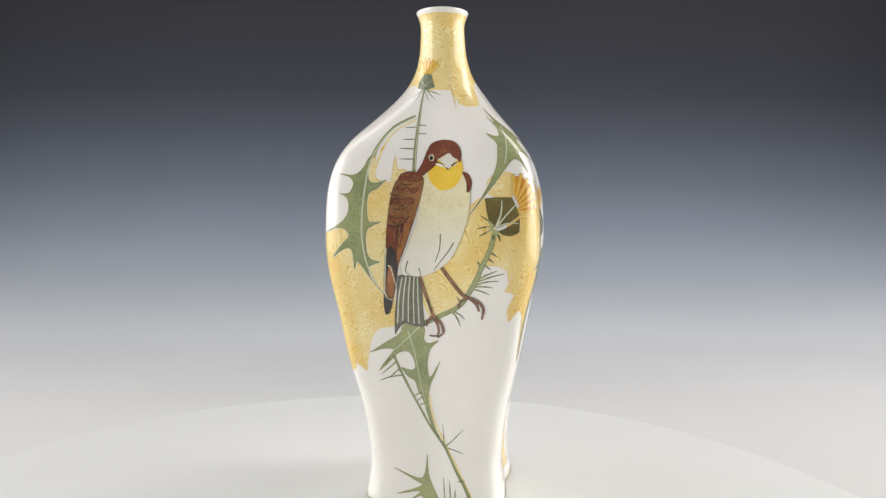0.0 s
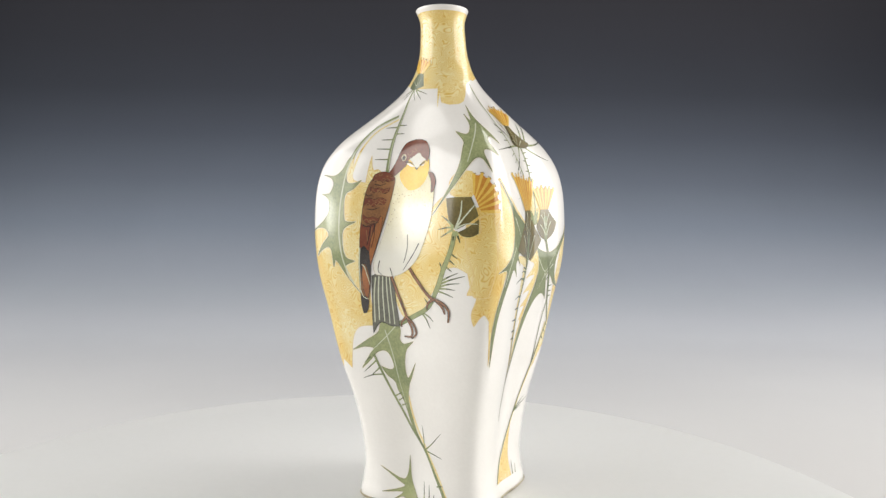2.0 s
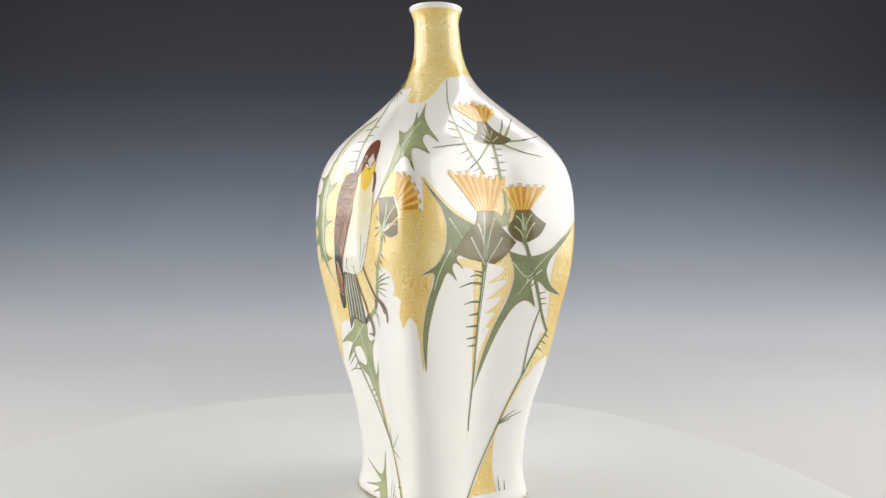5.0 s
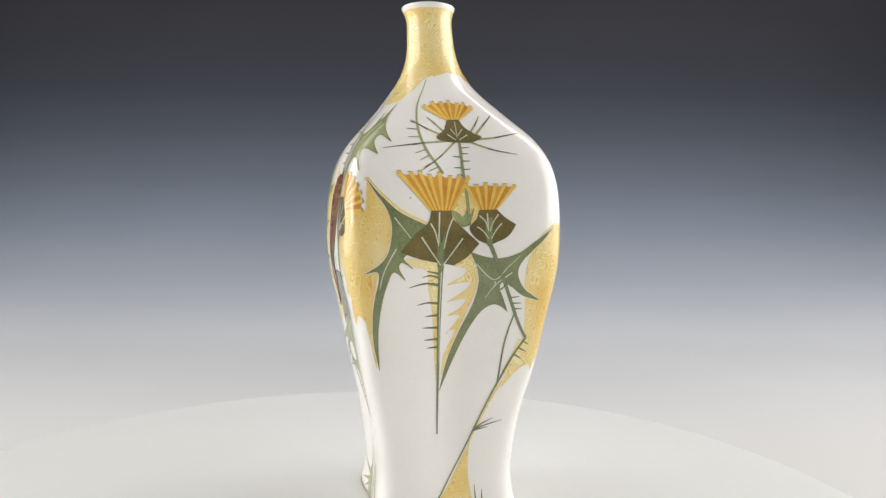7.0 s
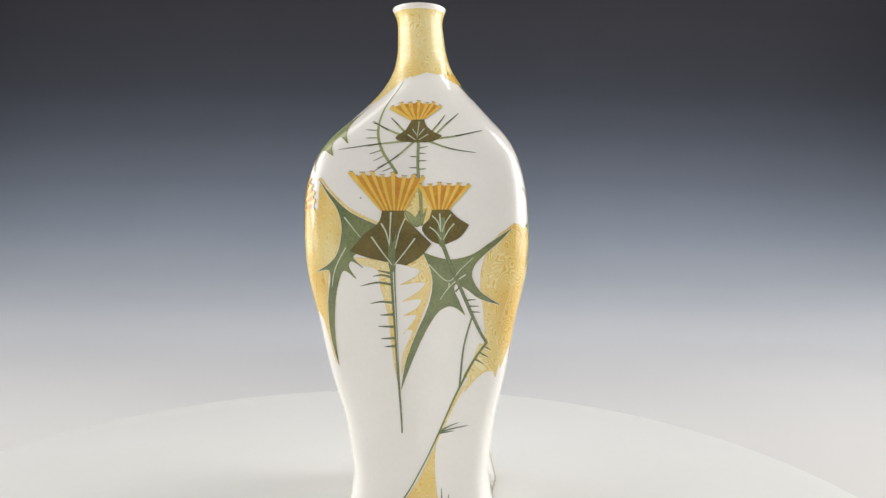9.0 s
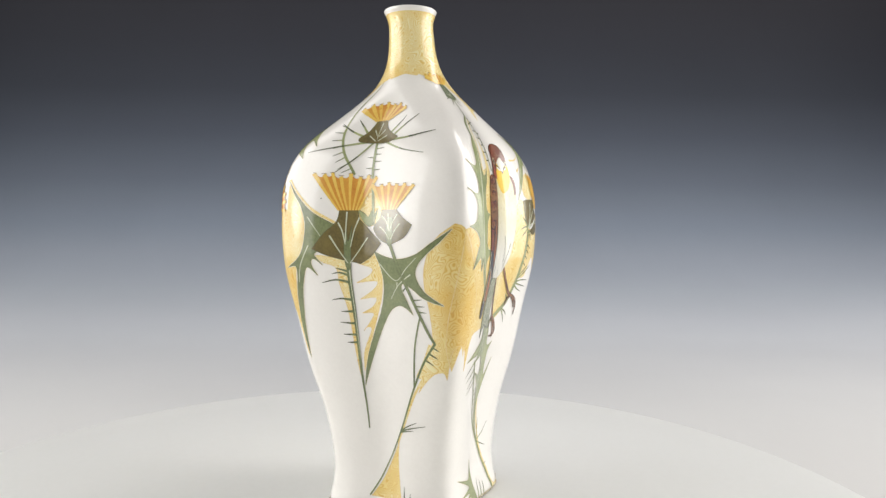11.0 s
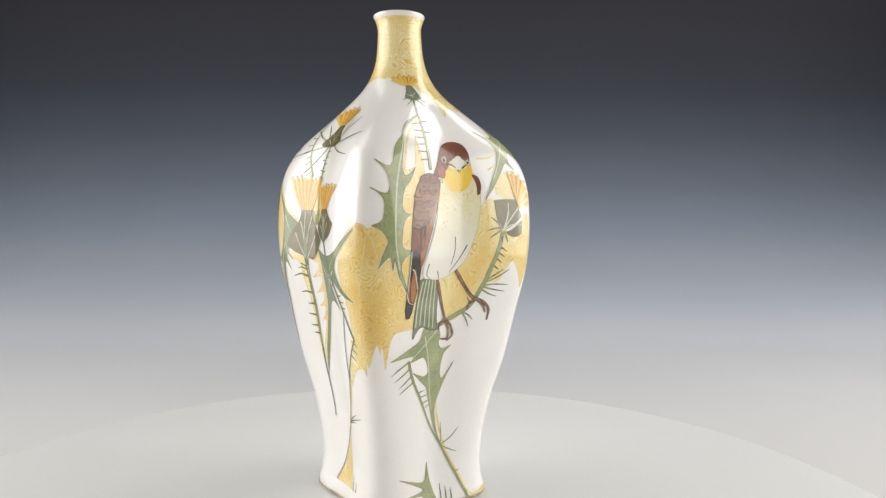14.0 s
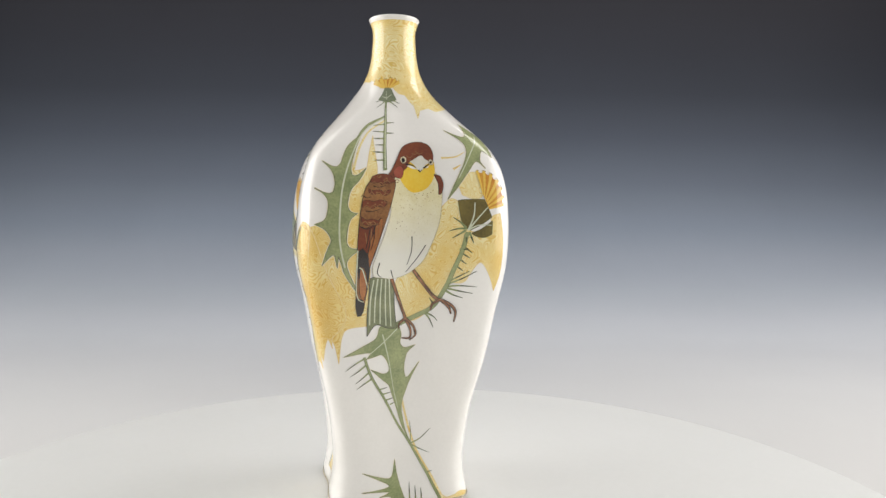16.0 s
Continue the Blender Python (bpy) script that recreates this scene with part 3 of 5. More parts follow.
flower = motif("painted_thistle", "small golden thistle bud on a spiny calyx")
fill("calyx", flower, MOSS, 2, "-27.3 235.9*, -14.1 235.5, -6.3 230.3, -2.9 227.6*, -16.2 226.1, -29.1 227.6*, -32.1 231.8")
line("spike", flower, SAGE, 2, "-18.8 226.5, -27.5 221.8", 0.87, 0.17)
line("spike", flower, SAGE, 2, "-13.3 226.1, -0.4 223.9, 6.0 222.8", 0.87, 0.17)
line("spike", flower, SAGE, 2, "-13.3 226.1, -2.8 221.3, 0.5 219.6", 0.87, 0.17)
line("spike", flower, SAGE, 2, "-16.2 226.1, -6.9 219.4", 0.87, 0.17)
line("spike", flower, SAGE, 2, "-18.8 226.5, -22.0 219.6", 0.87, 0.17)
line("vein", flower, PALE, 4, "-16.6 228.2, -21.8 235.1", 0.46, 0.23)
line("vein", flower, PALE, 4, "-16.6 228.2, -30.4 232.0", 0.46, 0.23)
line("vein", flower, PALE, 4, "-16.6 228.2, -11.5 232.1", 0.46, 0.23)
fan(flower, "-27.3 235.9, -16.2 235.6", "-49.1 242.7, -36.7 244.5, -24.2 244.4, -12.8 243.1, -0.8 241.9")

flower = motif("painted_thistle", "large golden thistle in side view with a brown calyx")
fill("calyx", flower, OLIVE, 2, "28.3 167.1*, 32.0 167.6, 37.9 167.7*, 39.2 163.5, 40.3 158.8*, 36.6 155.1, 32.6 152.3*, 30.2 154.2, 29.0 159.8")
fill("calyx", flower, OLIVE, 2, "33.0 150.9*, 36.6 153.2, 40.5 157.1*, 40.3 150.4*, 37.6 148.7, 34.6 149.2")
line("vein", flower, PALE, 4, "31.8 152.3, 33.9 159.3, 34.5 166.0", 0.72, 0.35)
line("vein", flower, PALE, 4, "31.8 152.3, 35.7 158.7, 39.2 164.1", 0.72, 0.35)
line("vein", flower, PALE, 4, "31.8 152.3, 35.7 154.8, 40.0 154.9", 0.72, 0.35)
line("spike", flower, SAGE, 3, "31.4 153.1, 28.5 153.0, 24.7 151.9", 1.16, 0.23)
line("spike", flower, SAGE, 3, "31.0 153.6, 28.9 156.4, 26.3 158.6", 1.16, 0.23)
line("spike", flower, SAGE, 3, "31.0 152.2, 28.4 150.2, 25.8 148.2", 1.16, 0.23)
line("spike", flower, SAGE, 3, "31.4 151.4, 31.0 146.4", 1.16, 0.23)
line("spike", flower, SAGE, 3, "32.2 151.4, 33.8 145.8", 1.16, 0.23)
fan(flower, "38.9 168.7, 41.2 161.0", "39.2 179.0, 42.3 179.5, 44.9 177.1, 46.8 173.7, 48.3 170.0, 49.1 165.8, 48.9 161.0")

bird = motif("painted_bird", "painted brown and cream bird with a yellow throat")
fill("tail", bird, TAIL, 4, "-15.1 126.9*, -10.7 128.7, -4.1 128.2, -2.8 122.5, -3.1 111.9, -2.3 100.5*, -8.3 100.5, -14.8 102.0, -19.9 95.8*, -19.0 105.6, -16.7 117.8")
line("tail_stripe", bird, PALE, 5, "-13.2 126.3, -16.2 114.8, -18.1 101.9", 0.58, 0.58)
line("tail_stripe", bird, PALE, 5, "-11.2 126.9, -13.8 114.8, -15.3 103.2", 0.58, 0.58)
line("tail_stripe", bird, PALE, 5, "-9.1 126.9, -11.1 114.8, -12.2 102.6", 0.58, 0.58)
line("tail_stripe", bird, PALE, 5, "-7.0 126.9, -8.3 114.9, -9.0 101.7", 0.58, 0.58)
line("tail_stripe", bird, PALE, 5, "-5.1 126.9, -5.7 114.9, -5.8 101.4", 0.58, 0.58)
fill("belly", bird, CREAM, 5, "-5.0 180.5*, -5.0 170.4, -4.0 161.7, -6.5 151.7, -10.2 141.6, -13.6 132.8*, -13.1 128.1, -9.4 127.5, -4.2 127.0, 2.3 128.6, 8.4 132.0, 13.9 137.7, 18.3 147.8, 21.1 157.7, 22.4 170.4, 22.2 177.5, 18.4 181.8, 10.9 182.4, 2.7 181.3")
line("feather_line", bird, INK, 7, "7.7 149.0, 7.4 141.8, 4.9 134.5", 0.46, 0.23)
line("feather_line", bird, INK, 7, "14.6 144.8, 11.0 139.0, 4.3 130.7", 0.46, 0.23)
line("feather_line", bird, INK, 7, "-9.8 135.2, -11.2 129.9, -9.3 127.8", 0.46, 0.23)
line("feather_line", bird, INK, 7, "-4.0 131.4, -3.2 127.6", 0.46, 0.23)
fill("wing", bird, WING, 6, "-4.9 179.6*, -11.2 179.9, -16.2 176.1, -18.2 168.9, -19.2 157.4, -19.7 144.4, -21.1 129.8, -22.6 119.3, -23.7 107.7*, -20.9 108.6, -18.5 116.3, -16.2 123.9, -14.6 132.8, -11.9 140.1, -8.6 150.2, -5.0 161.7, -2.8 170.4, -2.1 176.7")
fill("rufous_feather", bird, RUFOUS, 7, "-14.3 145.9*, -12.0 153.7, -8.4 158.0, -8.9 150.2, -12.2 140.1, -15.0 131.9*, -15.2 138.6")
fill("dark_feather", bird, INK, 7, "-19.2 142.4*, -17.2 143.5, -15.4 140.1, -14.7 131.9, -16.5 123.9*, -16.9 130.4, -18.3 132.8, -20.5 123.8*, -20.3 132.8")
fill("tan_feather", bird, RUFOUS, 8, "-18.8 133.4*, -17.5 130.4, -17.2 122.4, -19.5 115.4, -20.8 117.8, -20.3 125.3")
fill("dark_tip", bird, INK, 8, "-23.1 116.3*, -21.0 116.0, -19.4 113.9, -21.7 106.8, -23.6 106.5*, -23.8 111.1")
fill("dark_scale", bird, BROWN, 8, "-14.9 179.3*, -11.3 180.7, -6.3 180.2, -2.1 177.3, -5.0 176.1, -7.5 176.7, -9.2 175.0, -11.4 176.4, -13.7 175.8, -15.5 176.7")
fill("dark_scale", bird, BROWN, 8, "-15.9 173.2*, -13.9 172.0, -11.1 172.6, -8.1 171.8, -4.8 172.7, -5.6 170.4, -8.0 169.5, -10.4 170.6, -12.9 170.0, -15.5 170.9")
fill("dark_scale", bird, BROWN, 8, "-18.1 166.8*, -15.8 167.4, -13.0 166.6, -10.2 167.5, -6.3 166.3, -8.0 163.7, -11.2 164.3, -13.7 162.8, -16.1 164.0, -18.2 163.4")
fill("dark_scale", bird, BROWN, 8, "-18.5 158.8*, -16.1 157.1, -13.5 157.7, -10.4 156.8, -9.3 158.3, -10.7 155.1, -13.4 155.4, -15.8 154.2, -18.2 155.9")
line("feather_line", bird, TAN, 9, "-14.8 175.5, -13.5 176.7, -11.9 175.2", 0.43, 0.35)
line("feather_line", bird, TAN, 9, "-11.6 175.2, -10.3 176.4, -8.6 175.0", 0.43, 0.35)
line("feather_line", bird, TAN, 9, "-8.7 176.1, -7.0 177.3, -5.0 175.8", 0.43, 0.35)
line("feather_line", bird, TAN, 9, "-15.7 170.0, -14.1 171.2, -12.6 169.5", 0.43, 0.35)
line("feather_line", bird, TAN, 9, "-12.4 169.8, -10.7 171.2, -8.9 169.5", 0.43, 0.35)
line("feather_line", bird, TAN, 9, "-8.6 169.5, -6.8 170.9, -5.3 170.1", 0.43, 0.35)
line("feather_line", bird, TAN, 9, "-17.7 163.1, -16.4 164.6, -15.0 163.1", 0.43, 0.35)
line("feather_line", bird, TAN, 9, "-14.8 163.1, -13.2 164.6, -11.8 163.4", 0.43, 0.35)
line("feather_line", bird, TAN, 9, "-11.5 163.7, -9.8 165.2, -8.0 163.7", 0.43, 0.35)
line("feather_line", bird, TAN, 9, "-17.9 155.4, -16.6 156.5, -15.0 154.5", 0.43, 0.35)
line("feather_line", bird, TAN, 9, "-14.8 154.8, -13.2 156.5, -11.5 155.1", 0.43, 0.35)
line("feather_line", bird, TAN, 9, "-19.0 168.9, -18.3 170.0, -16.9 168.9", 0.43, 0.35)
line("feather_line", bird, TAN, 9, "-18.3 160.5, -17.3 161.4, -16.3 160.2", 0.43, 0.35)
line("feather_line", bird, TAN, 8, "-16.5 150.8, -15.7 144.4", 0.38, 0.26)
line("feather_line", bird, TAN, 8, "-13.6 152.5, -14.1 144.4", 0.38, 0.26)
line("feather_line", bird, TAN, 8, "-11.0 155.4, -11.4 147.3, -13.3 140.1", 0.38, 0.26)
line("feather_line", bird, TAN, 8, "-9.6 156.5, -9.7 150.8, -11.6 143.9", 0.38, 0.26)
line("feather_shade", bird, INK, 9, "-18.0 169.4, -16.6 168.3, -14.5 168.9", 0.43, 0.23)
line("feather_shade", bird, INK, 9, "-13.8 174.4, -10.6 173.8, -7.4 174.7", 0.43, 0.23)
line("feather_shade", bird, INK, 9, "-16.6 161.7, -13.6 161.4, -10.0 162.6", 0.43, 0.23)
line("feather_shade", bird, INK, 9, "-18.4 153.6, -15.8 152.5, -12.6 153.9, -9.8 155.1", 0.43, 0.23)
line("feather_shade", bird, INK, 9, "-14.4 152.5, -15.1 147.3, -16.2 142.7", 0.43, 0.23)
line("feather_shade", bird, INK, 9, "-12.3 153.7, -12.5 147.3, -14.1 141.5", 0.43, 0.23)
line("white_edge", bird, PALE, 9, "-19.3 132.8, -18.1 131.6, -17.3 126.9, -16.7 122.1", 0.46, 0.35)
line("white_edge", bird, PALE, 9, "-22.4 119.3, -21.6 115.4, -19.3 114.5", 0.46, 0.35)
line("white_edge", bird, PALE, 9, "-19.7 141.5, -20.8 129.8, -22.6 117.8", 0.46, 0.35)
fill("umber_feather", bird, BROWN, 7, "-19.4 154.5*, -17.3 152.5, -14.7 153.6, -11.8 154.2, -14.1 145.9, -15.4 140.1, -17.7 142.7, -19.7 141.5")
line("feather_spot", bird, TAN, 10, "-14.3 178.7, -13.4 178.7", 0.70, 0.70)
line("feather_spot", bird, TAN, 10, "-11.1 179.3, -10.2 179.3", 0.70, 0.70)
line("feather_spot", bird, TAN, 10, "-7.7 178.4, -6.7 178.4", 0.70, 0.70)
line("feather_spot", bird, TAN, 10, "-12.2 171.2, -11.3 171.2", 0.70, 0.70)
line("feather_spot", bird, TAN, 10, "-14.7 171.8, -14.2 171.8", 0.70, 0.70)
line("feather_spot", bird, TAN, 10, "-7.8 170.9, -7.1 170.9", 0.70, 0.70)
line("feather_spot", bird, TAN, 10, "-16.2 165.7, -15.4 165.7", 0.70, 0.70)
line("feather_spot", bird, TAN, 10, "-12.7 165.1, -11.8 165.2", 0.70, 0.70)
line("feather_spot", bird, TAN, 10, "-9.3 166.0, -8.4 166.0", 0.70, 0.70)
line("feather_spot", bird, TAN, 10, "-15.1 155.9, -14.3 155.9", 0.70, 0.70)
fill("shoulder", bird, BROWN, 6, "18.9 180.4*, 21.8 179.5, 23.1 175.5, 22.4 171.3*, 20.9 170.1, 20.8 175.5")
fill("throat", bird, YELLOW, 6, "3.8 186.9*, 1.8 184.0, 0.4 179.0, 2.9 174.7, 7.8 171.2, 13.9 172.4, 17.6 176.1, 19.4 181.2, 19.2 186.4*, 16.0 187.6, 12.5 184.7, 7.6 186.5")
fill("head", bird, BROWN, 7, "-1.3 191.3*, 1.7 195.5, 9.2 197.2, 16.2 195.9, 19.0 191.1, 18.3 185.3*, 15.1 187.6, 11.3 189.1, 6.2 187.4, 4.3 183.9, 1.0 181.3, -2.9 178.4, -5.9 175.5, -10.3 177.3*, -6.3 180.5, -3.4 185.4")
line("crown_line", bird, TAN, 8, "3.6 190.1, 5.8 188.9, 7.5 190.4", 0.38, 0.26)
line("crown_line", bird, TAN, 8, "6.8 191.3, 9.3 190.6, 10.6 191.8", 0.38, 0.26)
line("crown_line", bird, TAN, 8, "4.8 188.0, 6.9 187.4, 8.9 189.2", 0.38, 0.26)
line("crown_line", bird, TAN, 8, "8.9 192.4, 11.3 190.9, 13.3 191.5", 0.38, 0.26)
fill("face", bird, FACE, 8, "5.9 186.9*, 7.6 187.7, 9.3 188.6, 11.0 189.7, 13.0 190.0, 14.2 188.5, 16.0 187.3, 17.5 186.4*, 14.7 185.0, 13.4 183.0, 11.9 181.6*, 10.0 183.3, 8.3 185.4")
fill("face", bird, PORCELAIN, 9, "4.2 184.8*, 6.6 184.8, 8.6 183.9, 10.3 183.0*, 7.3 183.3")
fill("face", bird, PORCELAIN, 9, "14.3 183.3*, 15.6 184.1, 16.8 185.0*, 15.9 183.6")
line("brow", bird, INK, 10, "3.5 185.7, 6.3 185.4, 8.6 184.5, 10.0 183.6", 0.81, 0.29)
line("brow", bird, INK, 10, "13.7 183.6, 15.3 184.7, 16.8 185.6", 0.81, 0.29)
line("brow", bird, INK, 10, "10.9 182.7, 11.9 181.6, 12.8 182.7", 0.81, 0.29)
fill("eye_ring", bird, BUFF, 8, "-0.2 188.1, 0.7 189.5, 2.2 189.8, 3.7 188.3, 3.1 186.3, 1.4 186.0")
fill("eye", bird, INK, 9, "0.5 187.8, 1.5 189.2, 3.0 188.1, 2.7 186.9, 1.3 186.3")
line("leg", bird, LEGS, 7, "-3.9 127.0, -0.2 115.6, 3.7 105.3", 1.55, 1.40)
line("leg", bird, LEGS, 7, "8.4 132.0, 14.1 124.5, 19.5 118.2, 23.9 116.3", 1.55, 1.40)
line("toe", bird, LEGS, 8, "23.3 116.6, 27.3 114.4, 29.5 110.9, 29.3 105.4", 1.55, 0.50)
line("toe", bird, LEGS, 8, "23.4 116.3, 26.4 113.1, 27.7 109.6", 1.55, 0.50)
line("toe", bird, LEGS, 8, "22.8 117.2, 18.9 114.6, 17.9 111.2", 1.55, 0.50)
line("toe", bird, LEGS, 8, "3.4 105.9, 8.0 102.4, 9.8 97.6, 5.8 94.4", 1.55, 0.50)
line("toe", bird, LEGS, 8, "3.7 105.3, 6.6 99.9, 5.8 95.6, 0.5 95.4", 1.55, 0.50)
line("toe", bird, LEGS, 8, "3.0 105.9, -0.7 102.7, -0.8 100.3", 1.55, 0.50)
line("claw_shade", bird, INK, 9, "27.6 113.8, 29.4 110.3", 0.35, 0.23)
line("claw_shade", bird, INK, 9, "8.4 101.5, 9.1 97.6", 0.35, 0.23)
line("claw_shade", bird, INK, 9, "-0.2 115.0, 2.4 108.3", 0.35, 0.23)
line("claw_shade", bird, INK, 9, "14.7 123.7, 18.9 119.1", 0.35, 0.23)

spots("feather_ring", bird, TAN, 10, "-11.3 179.5, -9.2 176.6, -4.4 178.4, -13.1 173.2, -9.8 171.7, -6.5 172.3, -13.1 166.5, -10.6 166.3, -6.8 166.3, -15.1 159.9, -12.3 158.8", 0.95, True)
spots("speck", bird, WING, 8, "-0.1 169.5, 1.5 168.6, 3.4 169.2, 5.4 168.1, 0.6 166.9, -1.9 164.6, -0.8 161.2, -2.7 158.9, -3.2 155.4, -2.0 156.6, 8.2 166.9, 9.7 168.9, -4.4 153.7, 0.6 147.1, 10.9 170.9", 0.22, False)

bird = motif("painted_bird", "painted brown and cream bird with a yellow throat and rufous cheek")
fill("tail", bird, TAIL2, 4, "158.8 125.9*, 162.9 127.5, 169.3 126.8, 170.9 121.0, 171.3 110.3, 172.8 98.9*, 166.8 99.2, 160.5 101.1, 155.8 95.2*, 156.3 104.9, 157.8 117.0")
line("tail_stripe", bird, PALE, 5, "160.6 125.2, 158.4 113.9, 157.3 101.2", 0.58, 0.58)
line("tail_stripe", bird, PALE, 5, "162.6 125.8, 160.7 113.8, 159.9 102.3", 0.58, 0.58)
line("tail_stripe", bird, PALE, 5, "164.5 125.7, 163.3 113.7, 162.9 101.6", 0.58, 0.58)
line("tail_stripe", bird, PALE, 5, "166.5 125.6, 166.0 113.6, 166.2 100.5", 0.58, 0.58)
line("tail_stripe", bird, PALE, 5, "168.3 125.6, 168.6 113.5, 169.2 100.0", 0.58, 0.58)
fill("belly", bird, CREAM, 5, "169.0 179.4*, 168.5 169.2, 169.2 160.5, 166.6 150.4, 163.1 140.4, 160.1 131.7*, 160.7 127.0, 164.2 126.3, 169.3 125.6, 175.6 126.9, 181.7 130.1, 187.4 135.7, 192.1 146.0, 195.3 156.3, 196.9 169.5, 196.9 176.9, 193.1 181.3, 185.2 181.8, 176.6 180.5")
line("feather_line", bird, INK, 7, "180.7 147.5, 180.5 140.2, 178.1 132.8", 0.46, 0.23)
line("feather_line", bird, INK, 7, "188.1 143.1, 184.3 137.2, 177.5 129.0", 0.46, 0.23)
line("feather_line", bird, INK, 7, "163.6 134.0, 162.4 128.7, 164.2 126.6", 0.46, 0.23)
line("feather_line", bird, INK, 7, "169.3 130.0, 170.2 126.1", 0.46, 0.23)
fill("wing", bird, WING, 6, "169.0 178.5*, 163.0 178.6, 158.1 174.7, 155.9 167.5, 154.8 156.1, 154.2 143.3, 153.2 129.0, 152.2 118.7, 151.7 107.2*, 154.4 108.0, 156.2 115.5, 157.9 122.9, 159.1 131.7, 161.5 138.9, 164.7 149.0, 168.3 160.5, 170.6 169.2, 171.6 175.6")
fill("rufous_feather", bird, RUFOUS, 7, "159.2 144.7*, 161.4 152.4, 164.9 156.7, 164.4 149.0, 161.2 138.9, 158.8 130.9*, 158.4 137.6")
fill("dark_feather", bird, INK, 7, "154.7 141.3*, 156.5 142.5, 158.2 139.0, 159.0 130.9, 157.7 123.0*, 157.0 129.5, 155.6 131.8, 154.0 123.1*, 153.8 131.9")
fill("tan_feather", bird, RUFOUS, 8, "155.2 132.4*, 156.5 129.5, 157.1 121.5, 155.3 114.7, 154.0 117.1, 154.1 124.5")
fill("dark_tip", bird, INK, 8, "151.9 115.7*, 153.9 115.3, 155.5 113.1, 153.7 106.3, 151.9 106.0*, 151.5 110.6")
fill("dark_scale", bird, BROWN, 8, "159.5 178.0*, 163.0 179.5, 167.7 179.1, 171.6 176.2, 168.7 175.0, 166.3 175.5, 164.6 173.7, 162.6 175.1, 160.4 174.5, 158.8 175.3")
fill("dark_scale", bird, BROWN, 8, "158.2 171.9*, 160.0 170.8, 162.7 171.4, 165.5 170.6, 168.8 171.5, 167.9 169.2, 165.6 168.3, 163.3 169.4, 160.9 168.8, 158.5 169.6")
fill("dark_scale", bird, BROWN, 8, "156.0 165.5*, 158.1 166.1, 160.7 165.3, 163.4 166.2, 167.1 165.1, 165.4 162.5, 162.3 163.0, 160.0 161.6, 157.7 162.7, 155.8 162.1")
fill("dark_scale", bird, BROWN, 8, "155.5 157.6*, 157.6 155.9, 160.1 156.4, 163.0 155.6, 164.0 157.0, 162.7 153.9, 160.1 154.2, 157.9 153.0, 155.7 154.7")
line("feather_line", bird, TAN, 9, "159.4 174.2, 160.6 175.4, 162.1 174.0", 0.43, 0.35)
line("feather_line", bird, TAN, 9, "162.3 174.0, 163.7 175.2, 165.2 173.8", 0.43, 0.35)
line("feather_line", bird, TAN, 9, "165.1 174.9, 166.9 176.1, 168.7 174.7", 0.43, 0.35)
line("feather_line", bird, TAN, 9, "158.3 168.7, 159.8 169.9, 161.2 168.2", 0.43, 0.35)
line("feather_line", bird, TAN, 9, "161.4 168.5, 163.0 170.0, 164.7 168.3", 0.43, 0.35)
line("feather_line", bird, TAN, 9, "165.0 168.3, 166.7 169.7, 168.2 168.9", 0.43, 0.35)
line("feather_line", bird, TAN, 9, "156.3 161.8, 157.5 163.3, 158.7 161.9", 0.43, 0.35)
line("feather_line", bird, TAN, 9, "159.0 161.9, 160.5 163.3, 161.8 162.2", 0.43, 0.35)
line("feather_line", bird, TAN, 9, "162.1 162.5, 163.7 163.9, 165.4 162.5", 0.43, 0.35)
line("feather_line", bird, TAN, 9, "156.0 154.1, 157.2 155.3, 158.6 153.3", 0.43, 0.35)
line("feather_line", bird, TAN, 9, "158.9 153.6, 160.4 155.3, 161.9 153.9", 0.43, 0.35)
line("feather_line", bird, TAN, 9, "155.2 167.5, 155.9 168.7, 157.1 167.5", 0.43, 0.35)
line("feather_line", bird, TAN, 9, "155.7 159.3, 156.6 160.1, 157.6 159.0", 0.43, 0.35)
line("feather_line", bird, TAN, 8, "157.2 149.6, 158.0 143.3", 0.38, 0.26)
line("feather_line", bird, TAN, 8, "159.9 151.3, 159.5 143.3", 0.38, 0.26)
line("feather_line", bird, TAN, 8, "162.5 154.2, 162.0 146.1, 160.2 139.0", 0.38, 0.26)
line("feather_line", bird, TAN, 8, "163.8 155.3, 163.6 149.6, 161.7 142.7", 0.38, 0.26)
line("feather_shade", bird, INK, 9, "156.1 168.1, 157.4 167.0, 159.4 167.6", 0.43, 0.23)
line("feather_shade", bird, INK, 9, "160.2 173.1, 163.2 172.6, 166.3 173.5", 0.43, 0.23)
line("feather_shade", bird, INK, 9, "157.3 160.4, 160.0 160.2, 163.4 161.3", 0.43, 0.23)
line("feather_shade", bird, INK, 9, "155.5 152.4, 157.9 151.3, 160.9 152.7, 163.5 153.9", 0.43, 0.23)
line("feather_shade", bird, INK, 9, "159.2 151.3, 158.5 146.2, 157.5 141.6", 0.43, 0.23)
line("feather_shade", bird, INK, 9, "161.2 152.4, 161.0 146.1, 159.5 140.4", 0.43, 0.23)
line("white_edge", bird, PALE, 9, "154.7 131.8, 155.8 130.7, 156.8 125.9, 157.6 121.2", 0.46, 0.35)
line("white_edge", bird, PALE, 9, "152.4 118.7, 153.3 114.7, 155.5 113.7", 0.46, 0.35)
line("white_edge", bird, PALE, 9, "154.2 140.5, 153.4 129.0, 152.3 117.2", 0.46, 0.35)
